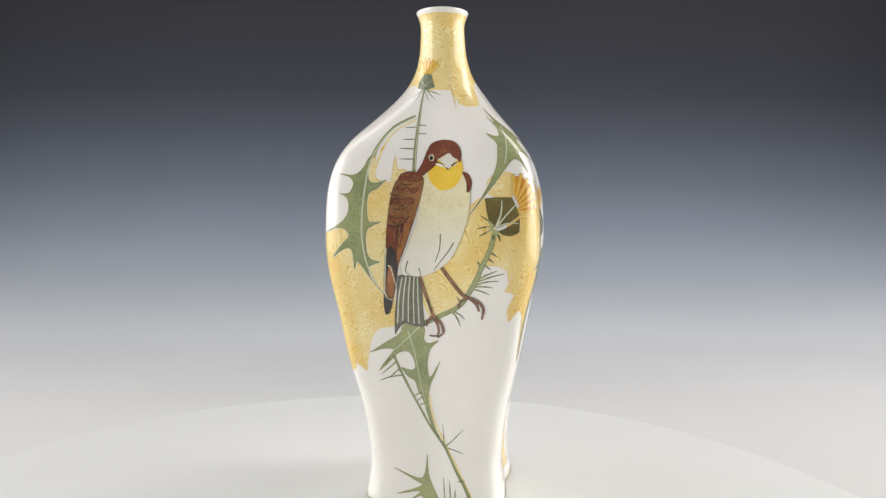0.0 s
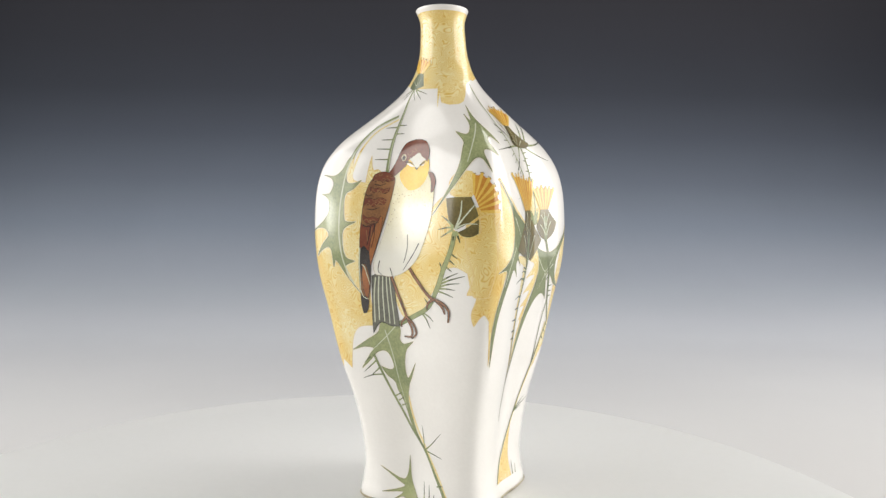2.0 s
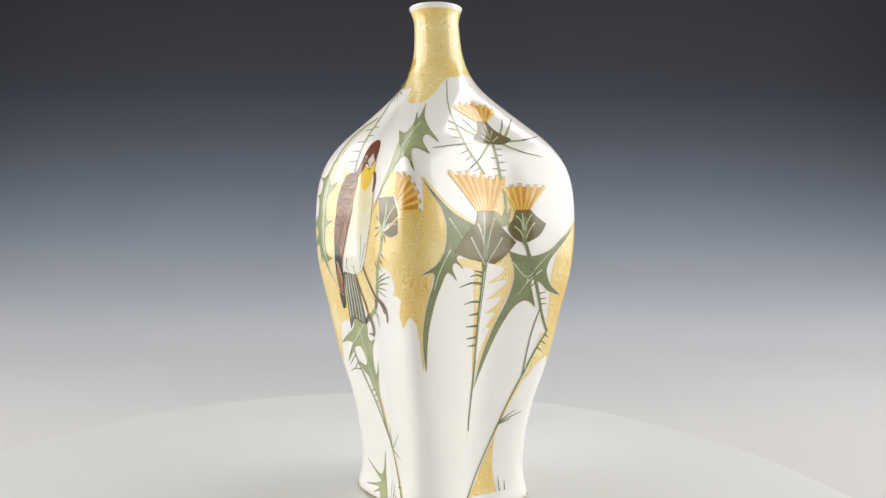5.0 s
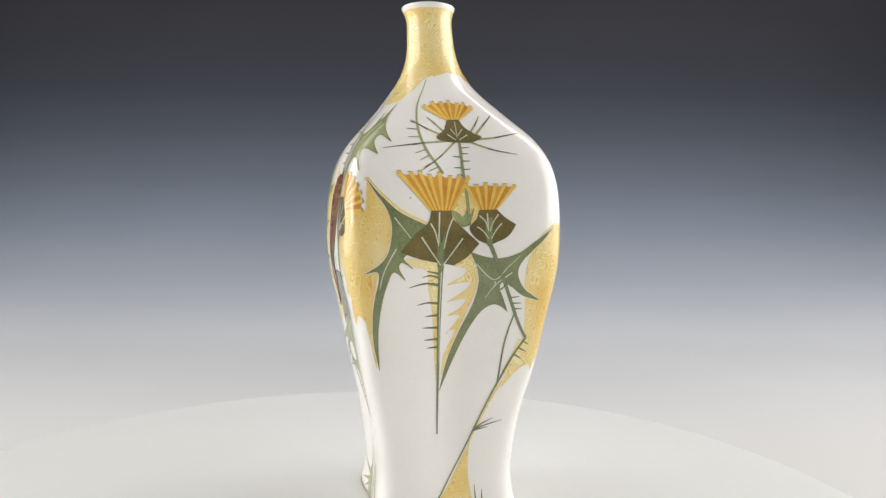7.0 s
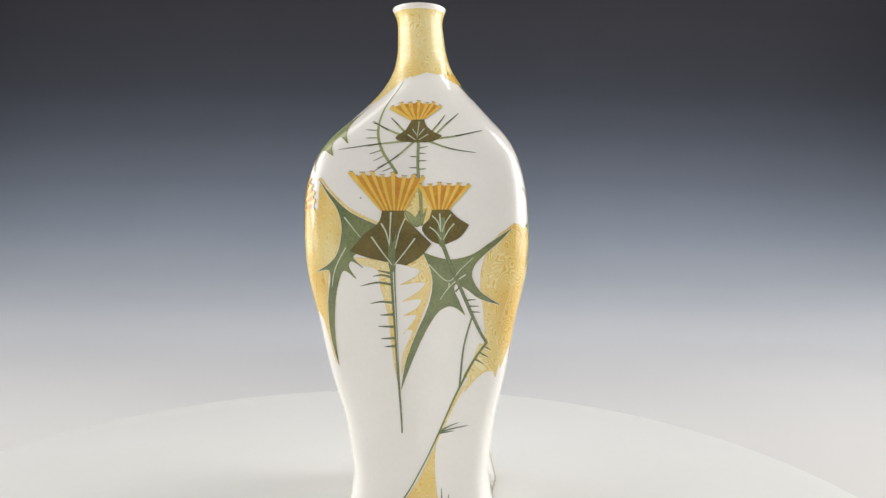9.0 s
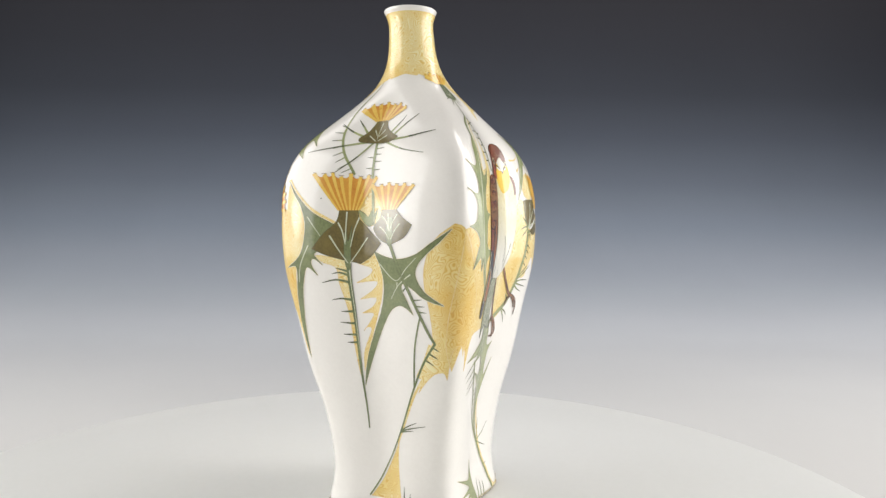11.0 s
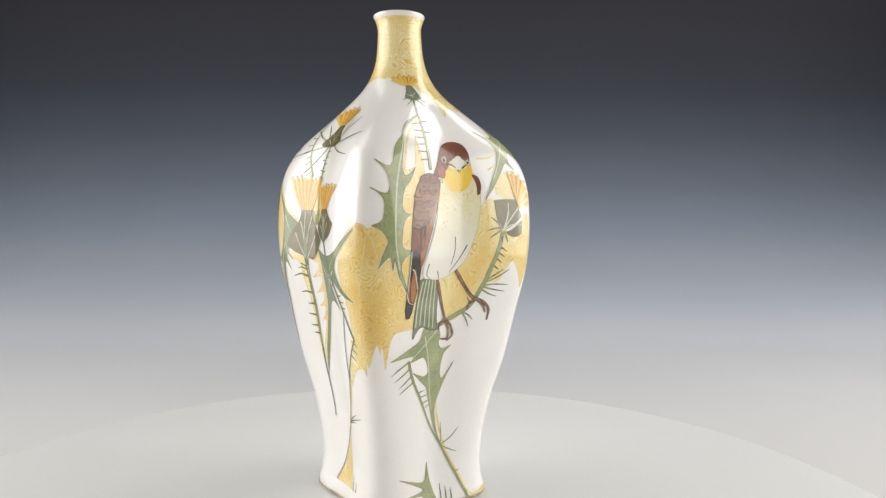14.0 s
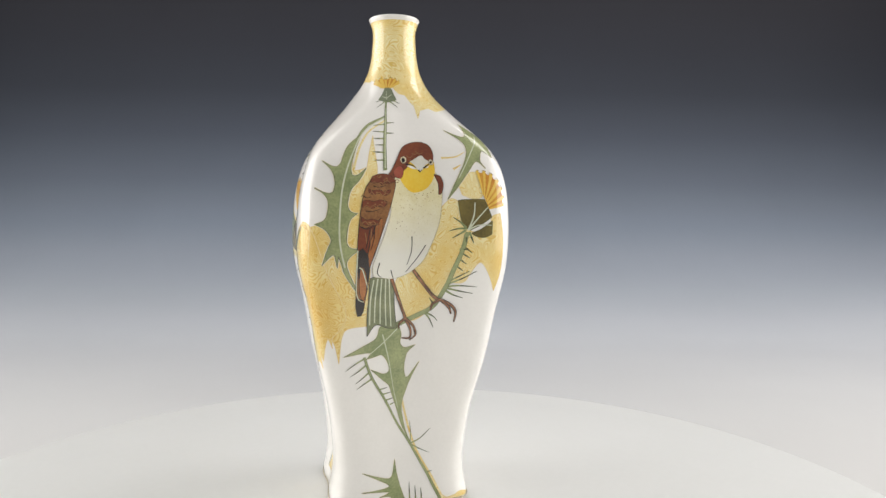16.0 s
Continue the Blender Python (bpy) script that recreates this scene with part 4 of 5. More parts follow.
fill("umber_feather", bird, BROWN, 7, "154.6 153.3*, 156.5 151.3, 158.9 152.4, 161.7 153.0, 159.5 144.7, 158.2 139.0, 156.1 141.6, 154.2 140.5")
line("feather_spot", bird, TAN, 10, "160.0 177.4, 160.8 177.4", 0.70, 0.70)
line("feather_spot", bird, TAN, 10, "163.0 178.1, 163.9 178.1", 0.70, 0.70)
line("feather_spot", bird, TAN, 10, "166.3 177.3, 167.2 177.3", 0.70, 0.70)
line("feather_spot", bird, TAN, 10, "161.6 169.9, 162.5 169.9", 0.70, 0.70)
line("feather_spot", bird, TAN, 10, "159.3 170.5, 159.8 170.5", 0.70, 0.70)
line("feather_spot", bird, TAN, 10, "165.8 169.7, 166.4 169.7", 0.70, 0.70)
line("feather_spot", bird, TAN, 10, "157.7 164.4, 158.4 164.4", 0.70, 0.70)
line("feather_spot", bird, TAN, 10, "161.0 163.9, 161.8 163.9", 0.70, 0.70)
line("feather_spot", bird, TAN, 10, "164.2 164.8, 165.1 164.8", 0.70, 0.70)
line("feather_spot", bird, TAN, 10, "158.6 154.7, 159.4 154.7", 0.70, 0.70)
fill("shoulder", bird, BROWN, 6, "193.5 179.8*, 196.6 179.0, 197.8 174.8, 196.9 170.4*, 195.2 169.2, 195.3 174.8")
fill("throat", bird, YELLOW, 6, "178.3 186.1*, 176.0 183.1, 174.2 178.1, 176.5 173.7, 181.3 170.2, 187.7 171.5, 191.9 175.4, 194.2 180.7, 194.4 186.1*, 191.1 187.3, 187.1 184.2, 182.2 185.9")
fill("head", bird, BROWN, 7, "173.8 190.6*, 177.4 194.9, 185.5 197.0, 192.5 195.8, 194.6 190.9, 193.3 184.9*, 190.1 187.3, 186.3 188.7, 180.8 186.8, 178.5 183.2, 174.9 180.4, 170.9 177.4, 167.8 174.4, 163.7 176.0*, 167.7 179.4, 170.9 184.5")
line("crown_line", bird, TAN, 8, "178.5 189.5, 180.6 188.3, 182.5 189.9", 0.38, 0.26)
line("crown_line", bird, TAN, 8, "181.9 190.8, 184.4 190.2, 186.0 191.4", 0.38, 0.26)
line("crown_line", bird, TAN, 8, "179.4 187.4, 181.5 186.8, 183.8 188.7", 0.38, 0.26)
line("crown_line", bird, TAN, 8, "184.3 192.0, 186.6 190.5, 188.8 191.2", 0.38, 0.26)
fill("face", bird, FACE, 8, "180.4 186.2*, 182.3 187.1, 184.1 188.1, 186.0 189.3, 188.2 189.6, 189.3 188.1, 191.1 187.0, 192.5 186.1*, 189.4 184.5, 187.9 182.4, 186.2 180.9*, 184.3 182.7, 182.8 184.7")
fill("face", bird, PORCELAIN, 9, "178.5 184.1*, 181.0 184.1, 183.0 183.3, 184.6 182.4*, 181.6 182.6")
fill("face", bird, PORCELAIN, 9, "188.9 182.7*, 190.3 183.7, 191.7 184.6*, 190.5 183.1")
line("brow", bird, INK, 10, "177.8 184.9, 180.7 184.7, 183.0 183.8, 184.3 183.0", 0.81, 0.29)
line("brow", bird, INK, 10, "188.3 183.0, 190.1 184.2, 191.8 185.2", 0.81, 0.29)
line("brow", bird, INK, 10, "185.3 182.1, 186.2 180.9, 187.2 182.1", 0.81, 0.29)
fill("eye_ring", bird, BUFF, 8, "174.4 187.3, 175.5 188.8, 177.0 189.1, 178.4 187.7, 177.5 185.5, 175.7 185.2")
fill("eye", bird, INK, 9, "175.1 187.0, 176.2 188.5, 177.6 187.3, 177.2 186.1, 175.8 185.5")
fill("cheek", bird, RUST, 8, "172.3 183.3*, 175.0 184.0, 176.3 181.0, 174.9 177.5, 171.6 178.0, 170.3 180.9")
fill("eye_ring", bird, BUFF, 8, "191.3 186.4, 192.8 187.9, 194.2 186.7, 193.6 184.9, 192.0 184.6")
fill("eye", bird, INK, 9, "191.9 186.4, 193.0 187.0, 193.4 186.1, 192.4 185.2")
line("leg", bird, LEGS, 7, "169.6 125.6, 174.0 113.9, 178.7 103.3", 1.55, 1.40)
line("leg", bird, LEGS, 7, "181.7 130.1, 188.3 122.2, 194.6 115.5, 199.5 113.3", 1.55, 1.40)
line("toe", bird, LEGS, 8, "198.9 113.6, 203.4 111.1, 206.1 107.4, 206.0 101.8", 1.55, 0.50)
line("toe", bird, LEGS, 8, "198.9 113.3, 202.5 109.9, 204.1 106.2", 1.55, 0.50)
line("toe", bird, LEGS, 8, "198.2 114.3, 194.1 111.8, 193.2 108.4", 1.55, 0.50)
line("toe", bird, LEGS, 8, "178.3 104.0, 183.3 100.2, 185.4 95.2, 181.4 92.1", 1.55, 0.50)
line("toe", bird, LEGS, 8, "178.7 103.3, 181.9 97.7, 181.4 93.4, 176.0 93.5", 1.55, 0.50)
line("toe", bird, LEGS, 8, "177.9 104.0, 174.3 101.0, 174.3 98.6", 1.55, 0.50)
line("claw_shade", bird, INK, 9, "203.8 110.5, 205.9 106.8", 0.35, 0.23)
line("claw_shade", bird, INK, 9, "183.7 99.2, 184.7 95.2", 0.35, 0.23)
line("claw_shade", bird, INK, 9, "174.0 113.3, 177.1 106.5", 0.35, 0.23)
line("claw_shade", bird, INK, 9, "189.0 121.3, 193.9 116.4", 0.35, 0.23)

spots("feather_ring", bird, TAN, 10, "162.8 178.3, 166.3 176.3, 172.5 175.9, 162.4 172.2, 165.8 171.1, 159.2 167.5, 166.8 165.4, 167.4 161.3, 160.4 159.3, 164.1 159.3", 0.95, True)
spots("speck", bird, WING, 8, "182.8 169.0, 184.8 169.7, 186.9 168.8, 188.1 167.0, 189.6 167.9, 183.7 167.0, 191.2 170.3, 172.8 154.4, 175.3 155.3, 172.2 151.5, 174.1 152.7, 186.1 171.4, 189.4 169.7", 0.22, False)

leaf = motif("painted_leaf", "broad dark green thistle leaf")
fill("blade", leaf, GREEN, 2, "49.6 176.0*, 55.2 167.8, 62.5 159.7, 74.3 153.1*, 70.4 146.9, 64.7 140.1, 63.2 138.0, 66.9 133.0*, 62.7 136.3, 61.3 133.6, 63.6 127.5*, 59.5 131.7, 56.8 126.4, 53.5 115.1, 50.9 100.6, 49.7 82.3*, 48.9 97.6, 49.9 109.3, 51.9 119.4, 54.0 127.8, 53.5 132.0, 49.0 130.8*, 54.6 135.3, 58.0 141.6, 59.2 152.4, 57.4 161.3, 53.6 168.6")
line("midrib", leaf, PALE, 3, "59.9 157.8, 63.3 152.4, 66.3 147.8", 0.52, 0.23)
line("midrib", leaf, PALE, 3, "60.6 142.9, 56.2 132.5, 53.9 123.6", 0.52, 0.23)
line("gold_edge", leaf, OCHRE, 1, "49.3 176.8, 55.1 168.6, 62.5 160.8, 74.8 153.7", 1.45, 1.45)

leaf = motif("painted_leaf", "broad dark green thistle leaf with four points")
fill("blade", leaf, GREEN, 2, "95.7 140.6*, 102.1 138.4, 109.6 137.3, 117.4 139.8, 123.5 145.3, 131.1 152.4*, 126.5 145.8, 121.6 139.8, 118.2 134.3, 117.8 128.7, 121.6 121.5, 129.3 115.2*, 121.6 118.3, 116.0 123.0, 111.6 125.3, 110.9 122.4, 112.9 117.8, 116.6 109.7*, 113.0 112.9, 109.0 114.0, 103.8 110.7, 96.6 100.1, 88.0 84.8, 79.7 69.2*, 84.3 84.9, 91.4 99.5, 97.7 111.3, 100.6 122.3, 99.8 131.4")
line("midrib", leaf, PALE, 3, "98.6 134.8, 107.8 126.7, 113.3 132.9, 117.8 138.4", 0.58, 0.23)
line("midrib", leaf, PALE, 3, "115.3 130.1, 109.2 124.4, 104.7 117.2", 0.58, 0.23)
line("midrib", leaf, PALE, 3, "108.6 125.8, 108.4 123.0", 0.58, 0.23)

stem = motif("painted_stem", "straight dark green thorny stem")
line("stalk", stem, GREEN, 3, "80.0 135.7, 79.1 108.6, 78.7 79.1, 78.3 45.5", 2.32, 0.72)
line("vein", stem, PALE, 4, "80.2 133.0, 79.4 108.6, 79.3 85.0", 0.52, 0.29)
line("thorn", stem, GREEN, 3, "79.0 128.2, 74.5 129.4, 70.7 128.7", 1.45, 0.23)
line("thorn", stem, GREEN, 3, "78.9 124.5, 72.2 125.6, 64.9 123.8", 1.45, 0.23)
line("thorn", stem, GREEN, 3, "78.5 115.3, 72.8 115.8, 67.8 114.8", 1.45, 0.23)
line("thorn", stem, GREEN, 3, "78.2 109.2, 71.5 108.9", 1.45, 0.23)
line("thorn", stem, GREEN, 3, "78.6 102.8, 70.0 103.1", 1.45, 0.23)
line("thorn", stem, GREEN, 3, "78.4 96.9, 70.7 96.7", 1.45, 0.23)
line("thorn", stem, GREEN, 3, "78.5 92.8, 72.3 92.5", 1.45, 0.23)
line("thorn", stem, GREEN, 3, "78.8 130.2, 73.0 131.7", 1.45, 0.23)

stem = motif("painted_stem", "long bending dark green stem")
line("stalk", stem, GREEN, 3, "104.8 145.3, 107.9 137.1, 111.5 128.1, 117.8 113.7, 123.6 101.1, 126.5 96.0", 1.45, 0.87)
line("stalk", stem, GREEN, 3, "126.7 96.0, 121.6 84.9, 116.7 71.2, 109.1 51.4, 99.9 35.1, 88.2 20.4, 77.9 9.2", 0.99, 1.04)
line("stalk", stem, GREEN, 3, "119.9 109.9, 117.2 92.3, 116.9 72.1", 0.64, 0.87)
line("thorn", stem, GREEN, 3, "106.8 47.0, 112.8 50.2, 118.5 52.7", 1.01, 0.17)
line("thorn", stem, GREEN, 3, "106.8 46.7, 114.6 49.0, 123.9 51.3", 1.01, 0.17)
line("thorn", stem, GREEN, 3, "106.5 46.1, 116.4 48.0", 1.01, 0.17)
line("thorn", stem, GREEN, 3, "109.1 8.7, 108.8 16.9", 1.01, 0.17)
line("thorn", stem, GREEN, 3, "113.3 8.7, 113.8 13.9", 1.01, 0.17)
line("thorn", stem, GREEN, 3, "116.3 117.2, 120.4 117.8", 1.01, 0.17)
line("thorn", stem, GREEN, 3, "117.7 114.3, 121.8 114.3", 1.01, 0.17)
line("thorn", stem, GREEN, 3, "119.0 111.4, 122.7 111.3", 1.01, 0.17)
line("thorn", stem, GREEN, 3, "125.3 94.3, 128.4 92.1", 1.01, 0.17)
line("thorn", stem, GREEN, 3, "124.1 90.8, 128.0 88.2", 1.01, 0.17)
line("thorn", stem, GREEN, 3, "122.6 87.2, 126.5 84.7", 1.01, 0.17)
line("thorn", stem, GREEN, 3, "111.5 121.5, 113.2 123.6", 1.01, 0.17)
line("gold_edge", stem, OCHRE, 1, "126.1 84.7, 117.9 69.7, 110.2 51.4, 104.0 39.8", 1.45, 1.16)
line("gold_edge", stem, OCHRE, 1, "125.9 94.9, 123.4 86.3, 119.5 77.3", 4.06, 2.90)

flower = motif("painted_thistle", "large orange and yellow thistle with an olive brown calyx")
fill("calyx", flower, OLIVE, 4, "75.2 161.3*, 85.5 161.3*, 86.4 156.9, 90.8 153.0, 99.9 144.8*, 94.0 138.4, 86.9 134.2*, 75.2 136.4, 68.0 138.5, 62.2 141.3*, 68.1 149.6, 73.8 155.3")
fill("calyx_core", flower, GREEN, 5, "79.0 155.0*, 80.1 145.4, 82.3 153.6*, 81.7 142.6, 81.1 132.1, 78.6 132.2, 77.9 142.7")
line("vein", flower, PALE, 6, "79.2 160.2, 79.0 153.6, 78.7 144.9", 0.75, 0.41)
line("vein", flower, PALE, 6, "74.8 154.8, 77.1 150.4, 78.7 143.8", 0.75, 0.41)
line("vein", flower, PALE, 6, "86.4 157.4, 83.5 150.9, 81.5 142.6", 0.75, 0.41)
line("vein", flower, PALE, 6, "70.7 148.3, 74.8 141.6, 79.7 134.4", 0.75, 0.41)
line("vein", flower, PALE, 6, "91.6 147.5, 86.3 140.9, 80.8 134.3", 0.75, 0.41)
fan(flower, "74.7 161.0, 85.5 161.0", "60.1 180.1, 65.3 179.6, 69.3 180.2, 74.1 178.3, 79.4 179.7, 85.5 177.8, 90.8 178.7, 96.0 177.8")

flower = motif("painted_thistle", "orange and yellow thistle with an olive green calyx")
fill("calyx", flower, OLIVE, 3, "100.3 161.3*, 108.1 161.8*, 111.3 158.0, 116.1 154.1*, 112.5 148.1, 105.3 144.2*, 99.3 146.7, 95.2 152.2, 98.9 156.9")
fill("calyx_core", flower, GREEN, 4, "103.5 157.7*, 106.5 157.7*, 106.4 149.5, 105.8 143.7, 104.1 143.7, 102.8 149.5")
line("vein", flower, PALE, 5, "104.0 159.6, 104.4 150.8", 0.64, 0.35)
line("vein", flower, PALE, 5, "100.3 158.5, 102.9 155.8, 104.4 151.4", 0.64, 0.35)
line("vein", flower, PALE, 5, "109.0 159.1, 106.4 154.9, 105.1 150.8", 0.64, 0.35)
line("vein", flower, PALE, 5, "99.1 153.0, 102.0 150.8, 104.6 147.0", 0.64, 0.35)
line("vein", flower, PALE, 5, "110.3 154.7, 107.8 151.4, 105.6 147.0", 0.64, 0.35)
fan(flower, "100.6 161.3, 108.1 161.5", "93.5 174.2, 99.4 173.7, 104.1 174.7, 108.7 173.9, 112.9 174.2, 117.1 173.6")

flower = motif("painted_thistle", "small golden thistle with long radiating spines")
fill("calyx", flower, OLIVE, 3, "86.4 206.8*, 95.9 206.8*, 98.4 202.8, 103.4 199.5, 106.8 197.7, 100.5 195.1, 91.8 194.8, 81.1 195.6, 78.2 197.6, 83.3 201.3")
line("vein", flower, PALE, 4, "92.4 205.9, 91.6 196.9", 0.58, 0.29)
line("vein", flower, PALE, 4, "88.0 201.9, 91.3 198.4", 0.58, 0.29)
line("vein", flower, PALE, 4, "96.3 201.9, 92.4 198.4", 0.58, 0.29)
line("vein", flower, PALE, 4, "85.2 198.9, 90.8 196.0", 0.58, 0.29)
line("vein", flower, PALE, 4, "98.7 198.9, 92.6 196.0", 0.58, 0.29)
line("spike", flower, SAGE, 2, "82.0 198.3, 71.8 201.6, 61.3 206.1", 1.30, 0.23)
line("spike", flower, SAGE, 2, "86.4 195.7, 67.6 193.6, 53.0 191.2", 1.30, 0.23)
line("spike", flower, SAGE, 2, "90.0 195.4, 79.9 187.3, 70.1 180.2", 1.30, 0.23)
line("spike", flower, SAGE, 2, "82.5 200.6, 77.3 204.2, 71.2 208.0", 1.30, 0.23)
line("spike", flower, SAGE, 2, "100.7 199.8, 106.1 204.3, 111.6 209.2", 1.30, 0.23)
line("spike", flower, SAGE, 2, "103.1 198.3, 111.2 204.3, 120.6 209.9", 1.30, 0.23)
line("spike", flower, SAGE, 2, "102.4 196.5, 113.2 197.4, 128.2 200.5", 1.30, 0.23)
line("spike", flower, SAGE, 2, "98.9 195.4, 110.3 191.3, 121.3 189.0", 1.30, 0.23)
fan(flower, "85.9 206.8, 96.0 207.1", "67.2 214.2, 74.0 216.5, 82.3 216.6, 90.7 217.6, 99.1 216.1, 105.0 216.7, 110.5 214.5")

stem = motif("painted_stem", "olive green stem of the small thistle")
line("stalk", stem, SAGE, 2, "92.6 196.0, 92.8 181.2, 94.2 168.7, 95.2 153.6", 1.45, 1.16)
line("thorn", stem, SAGE, 2, "93.0 191.9, 98.5 192.5", 0.87, 0.17)
line("thorn", stem, SAGE, 2, "92.8 189.1, 97.4 189.1", 0.87, 0.17)
line("thorn", stem, SAGE, 2, "92.9 185.4, 98.0 185.4", 0.87, 0.17)
line("thorn", stem, SAGE, 2, "92.4 187.4, 87.7 187.6", 0.87, 0.17)
line("thorn", stem, SAGE, 2, "92.8 182.0, 87.7 182.0", 0.87, 0.17)
line("thorn", stem, SAGE, 2, "93.1 181.2, 97.5 181.4", 0.87, 0.17)
line("thorn", stem, SAGE, 2, "92.7 178.4, 88.9 177.8", 0.87, 0.17)
fill("leaflet", stem, SAGE, 2, "85.5 161.3*, 89.3 159.6, 91.7 157.7, 93.8 161.3*, 94.6 157.7, 97.6 161.8*, 95.8 155.8, 92.3 153.0, 88.1 156.3")

stem = motif("painted_stem", "curving olive green thorny stem")
line("stalk", stem, SAGE, 2, "66.8 229.7, 62.6 218.1, 64.2 208.6, 68.3 198.0, 73.2 189.4, 78.7 182.5, 81.5 178.9", 1.01, 1.30)
line("thorn", stem, SAGE, 2, "66.0 204.0, 61.0 205.4", 0.75, 0.17)
line("thorn", stem, SAGE, 2, "67.3 200.9, 60.4 201.5", 0.75, 0.17)
line("thorn", stem, SAGE, 2, "68.5 197.1, 62.5 197.0", 0.75, 0.17)
line("thorn", stem, SAGE, 2, "70.0 194.0, 65.1 192.7", 0.75, 0.17)
line("thorn", stem, SAGE, 2, "71.9 190.8, 66.8 188.8", 0.75, 0.17)
line("thorn", stem, SAGE, 2, "73.9 188.0, 69.3 185.4", 0.75, 0.17)
line("thorn", stem, SAGE, 2, "76.5 184.7, 71.2 181.8", 0.75, 0.17)
line("thorn", stem, SAGE, 2, "78.7 182.2, 73.5 179.9", 0.75, 0.17)
line("speck", vase, MOSS, 2, "65.5 167.3, 65.9 167.0", 0.72, 0.72)

leaf = motif("painted_leaf", "sage green thistle leaf with hooked spines")
fill("blade", leaf, SAGE, 2, "151.2 200.1*, 150.3 190.3, 149.9 182.9, 150.8 178.6, 153.1 178.7, 156.5 182.5*, 153.8 175.8, 150.9 171.1, 149.9 163.7, 151.4 159.8, 154.0 159.2*, 151.4 156.4, 150.2 151.6, 149.9 144.5, 151.6 141.6, 155.8 141.3*, 151.5 137.7, 149.6 133.1, 151.5 124.3, 154.6 114.7*, 149.2 126.7, 147.7 133.1, 146.8 137.4*, 146.0 131.4*, 145.2 138.3, 143.2 136.6, 140.5 132.8*, 143.1 141.7, 144.2 145.9, 142.0 151.0, 138.2 153.5*, 142.1 156.3, 142.9 164.2, 141.1 168.7, 137.5 171.8*, 142.0 169.3, 144.3 169.9, 144.5 175.6, 142.4 181.2, 138.2 185.8*, 143.2 182.7, 145.5 184.2, 146.8 193.8")
line("midrib", leaf, PALE, 3, "162.8 210.3, 152.7 203.4, 149.6 189.7, 147.8 175.6, 147.2 158.6, 147.4 144.5, 148.9 131.7", 0.58, 0.58)
line("stalk", leaf, SAGE, 2, "163.6 211.0, 152.7 205.4, 150.0 196.3", 1.16, 1.45)
line("gold_edge", leaf, OCHRE, 1, "164.6 209.4, 155.4 202.9, 152.3 194.6, 151.4 185.9, 150.8 178.6", 1.16, 0.87)

leaf = motif("painted_leaf", "sage green thistle leaf over the flower")
fill("blade", leaf, SAGE, 2, "220.7 208.4*, 224.3 204.7, 226.3 200.1, 223.1 189.4*, 219.5 192.9, 216.4 187.8, 217.7 183.3*, 214.7 187.1, 210.6 182.2, 203.9 172.6, 199.3 166.6*, 203.4 175.2, 209.8 187.3, 212.5 194.4, 211.4 198.8, 205.9 204.0*, 212.6 200.7, 216.5 201.5")
line("midrib", leaf, PALE, 3, "222.6 201.3, 213.9 192.0, 205.6 178.2", 0.58, 0.29)
line("gold_edge", leaf, OCHRE, 1, "198.7 188.6, 205.9 189.3, 210.7 191.9", 1.16, 0.29)
line("gold_edge", leaf, OCHRE, 1, "203.7 182.6, 207.5 185.1", 1.16, 0.29)

leaf = motif("painted_leaf", "sage green thistle leaf below the second bird")
fill("blade", leaf, SAGE, 2, "174.3 100.1*, 175.9 95.4, 175.3 90.8, 178.5 88.1, 185.8 89.5*, 180.2 85.0, 178.5 78.0, 179.2 73.2, 181.4 71.5, 189.1 80.4*, 184.0 71.4, 180.7 64.4, 177.6 54.6, 181.1 42.1, 186.4 33.5*, 178.0 43.9, 171.9 57.3, 169.6 62.3, 167.6 67.4, 163.1 71.0, 156.7 76.9*, 163.9 74.1, 167.7 75.5, 167.0 80.3, 163.5 84.6, 159.2 83.9, 154.6 82.6*, 157.2 85.9, 152.0 85.9, 144.1 84.4*, 153.6 89.8, 160.5 94.0, 162.9 100.0, 167.8 100.4")
line("midrib", leaf, PALE, 3, "164.1 96.0, 167.7 81.8, 170.9 65.5, 174.7 53.8", 0.58, 0.29)
line("midrib", leaf, PALE, 3, "173.2 98.6, 164.3 91.3, 156.2 85.0", 0.58, 0.29)

stem = motif("painted_stem", "thin olive green thorny stem")
line("stalk", stem, SAGE, 2, "153.8 83.9, 157.0 72.7, 164.2 60.1, 174.0 45.4, 186.0 32.9, 198.1 18.2, 203.7 8.7, 207.8 0.6", 1.16, 1.74)
line("thorn", stem, SAGE, 2, "154.1 83.3, 149.4 80.5, 144.3 76.6", 1.01, 0.17)
line("thorn", stem, SAGE, 2, "155.0 80.1, 150.4 76.3, 146.0 73.4", 1.01, 0.17)
line("thorn", stem, SAGE, 2, "156.3 75.9, 151.4 71.8, 148.3 69.4", 1.01, 0.17)
line("thorn", stem, SAGE, 2, "157.6 72.0, 152.7 69.1, 148.5 66.2", 1.01, 0.17)
line("thorn", stem, SAGE, 2, "185.9 33.5, 186.1 39.4, 184.8 46.2", 1.01, 0.17)
line("thorn", stem, SAGE, 2, "185.9 33.2, 193.8 36.0, 200.9 41.7", 1.01, 0.17)
line("thorn", stem, SAGE, 2, "186.0 32.9, 193.3 30.2, 201.2 27.7", 1.01, 0.17)
line("thorn", stem, SAGE, 2, "198.9 16.6, 203.2 17.4", 1.01, 0.17)
line("thorn", stem, SAGE, 2, "161.4 65.3, 166.4 66.2", 1.01, 0.17)
line("thorn", stem, SAGE, 2, "163.5 62.5, 169.2 63.4", 1.01, 0.17)
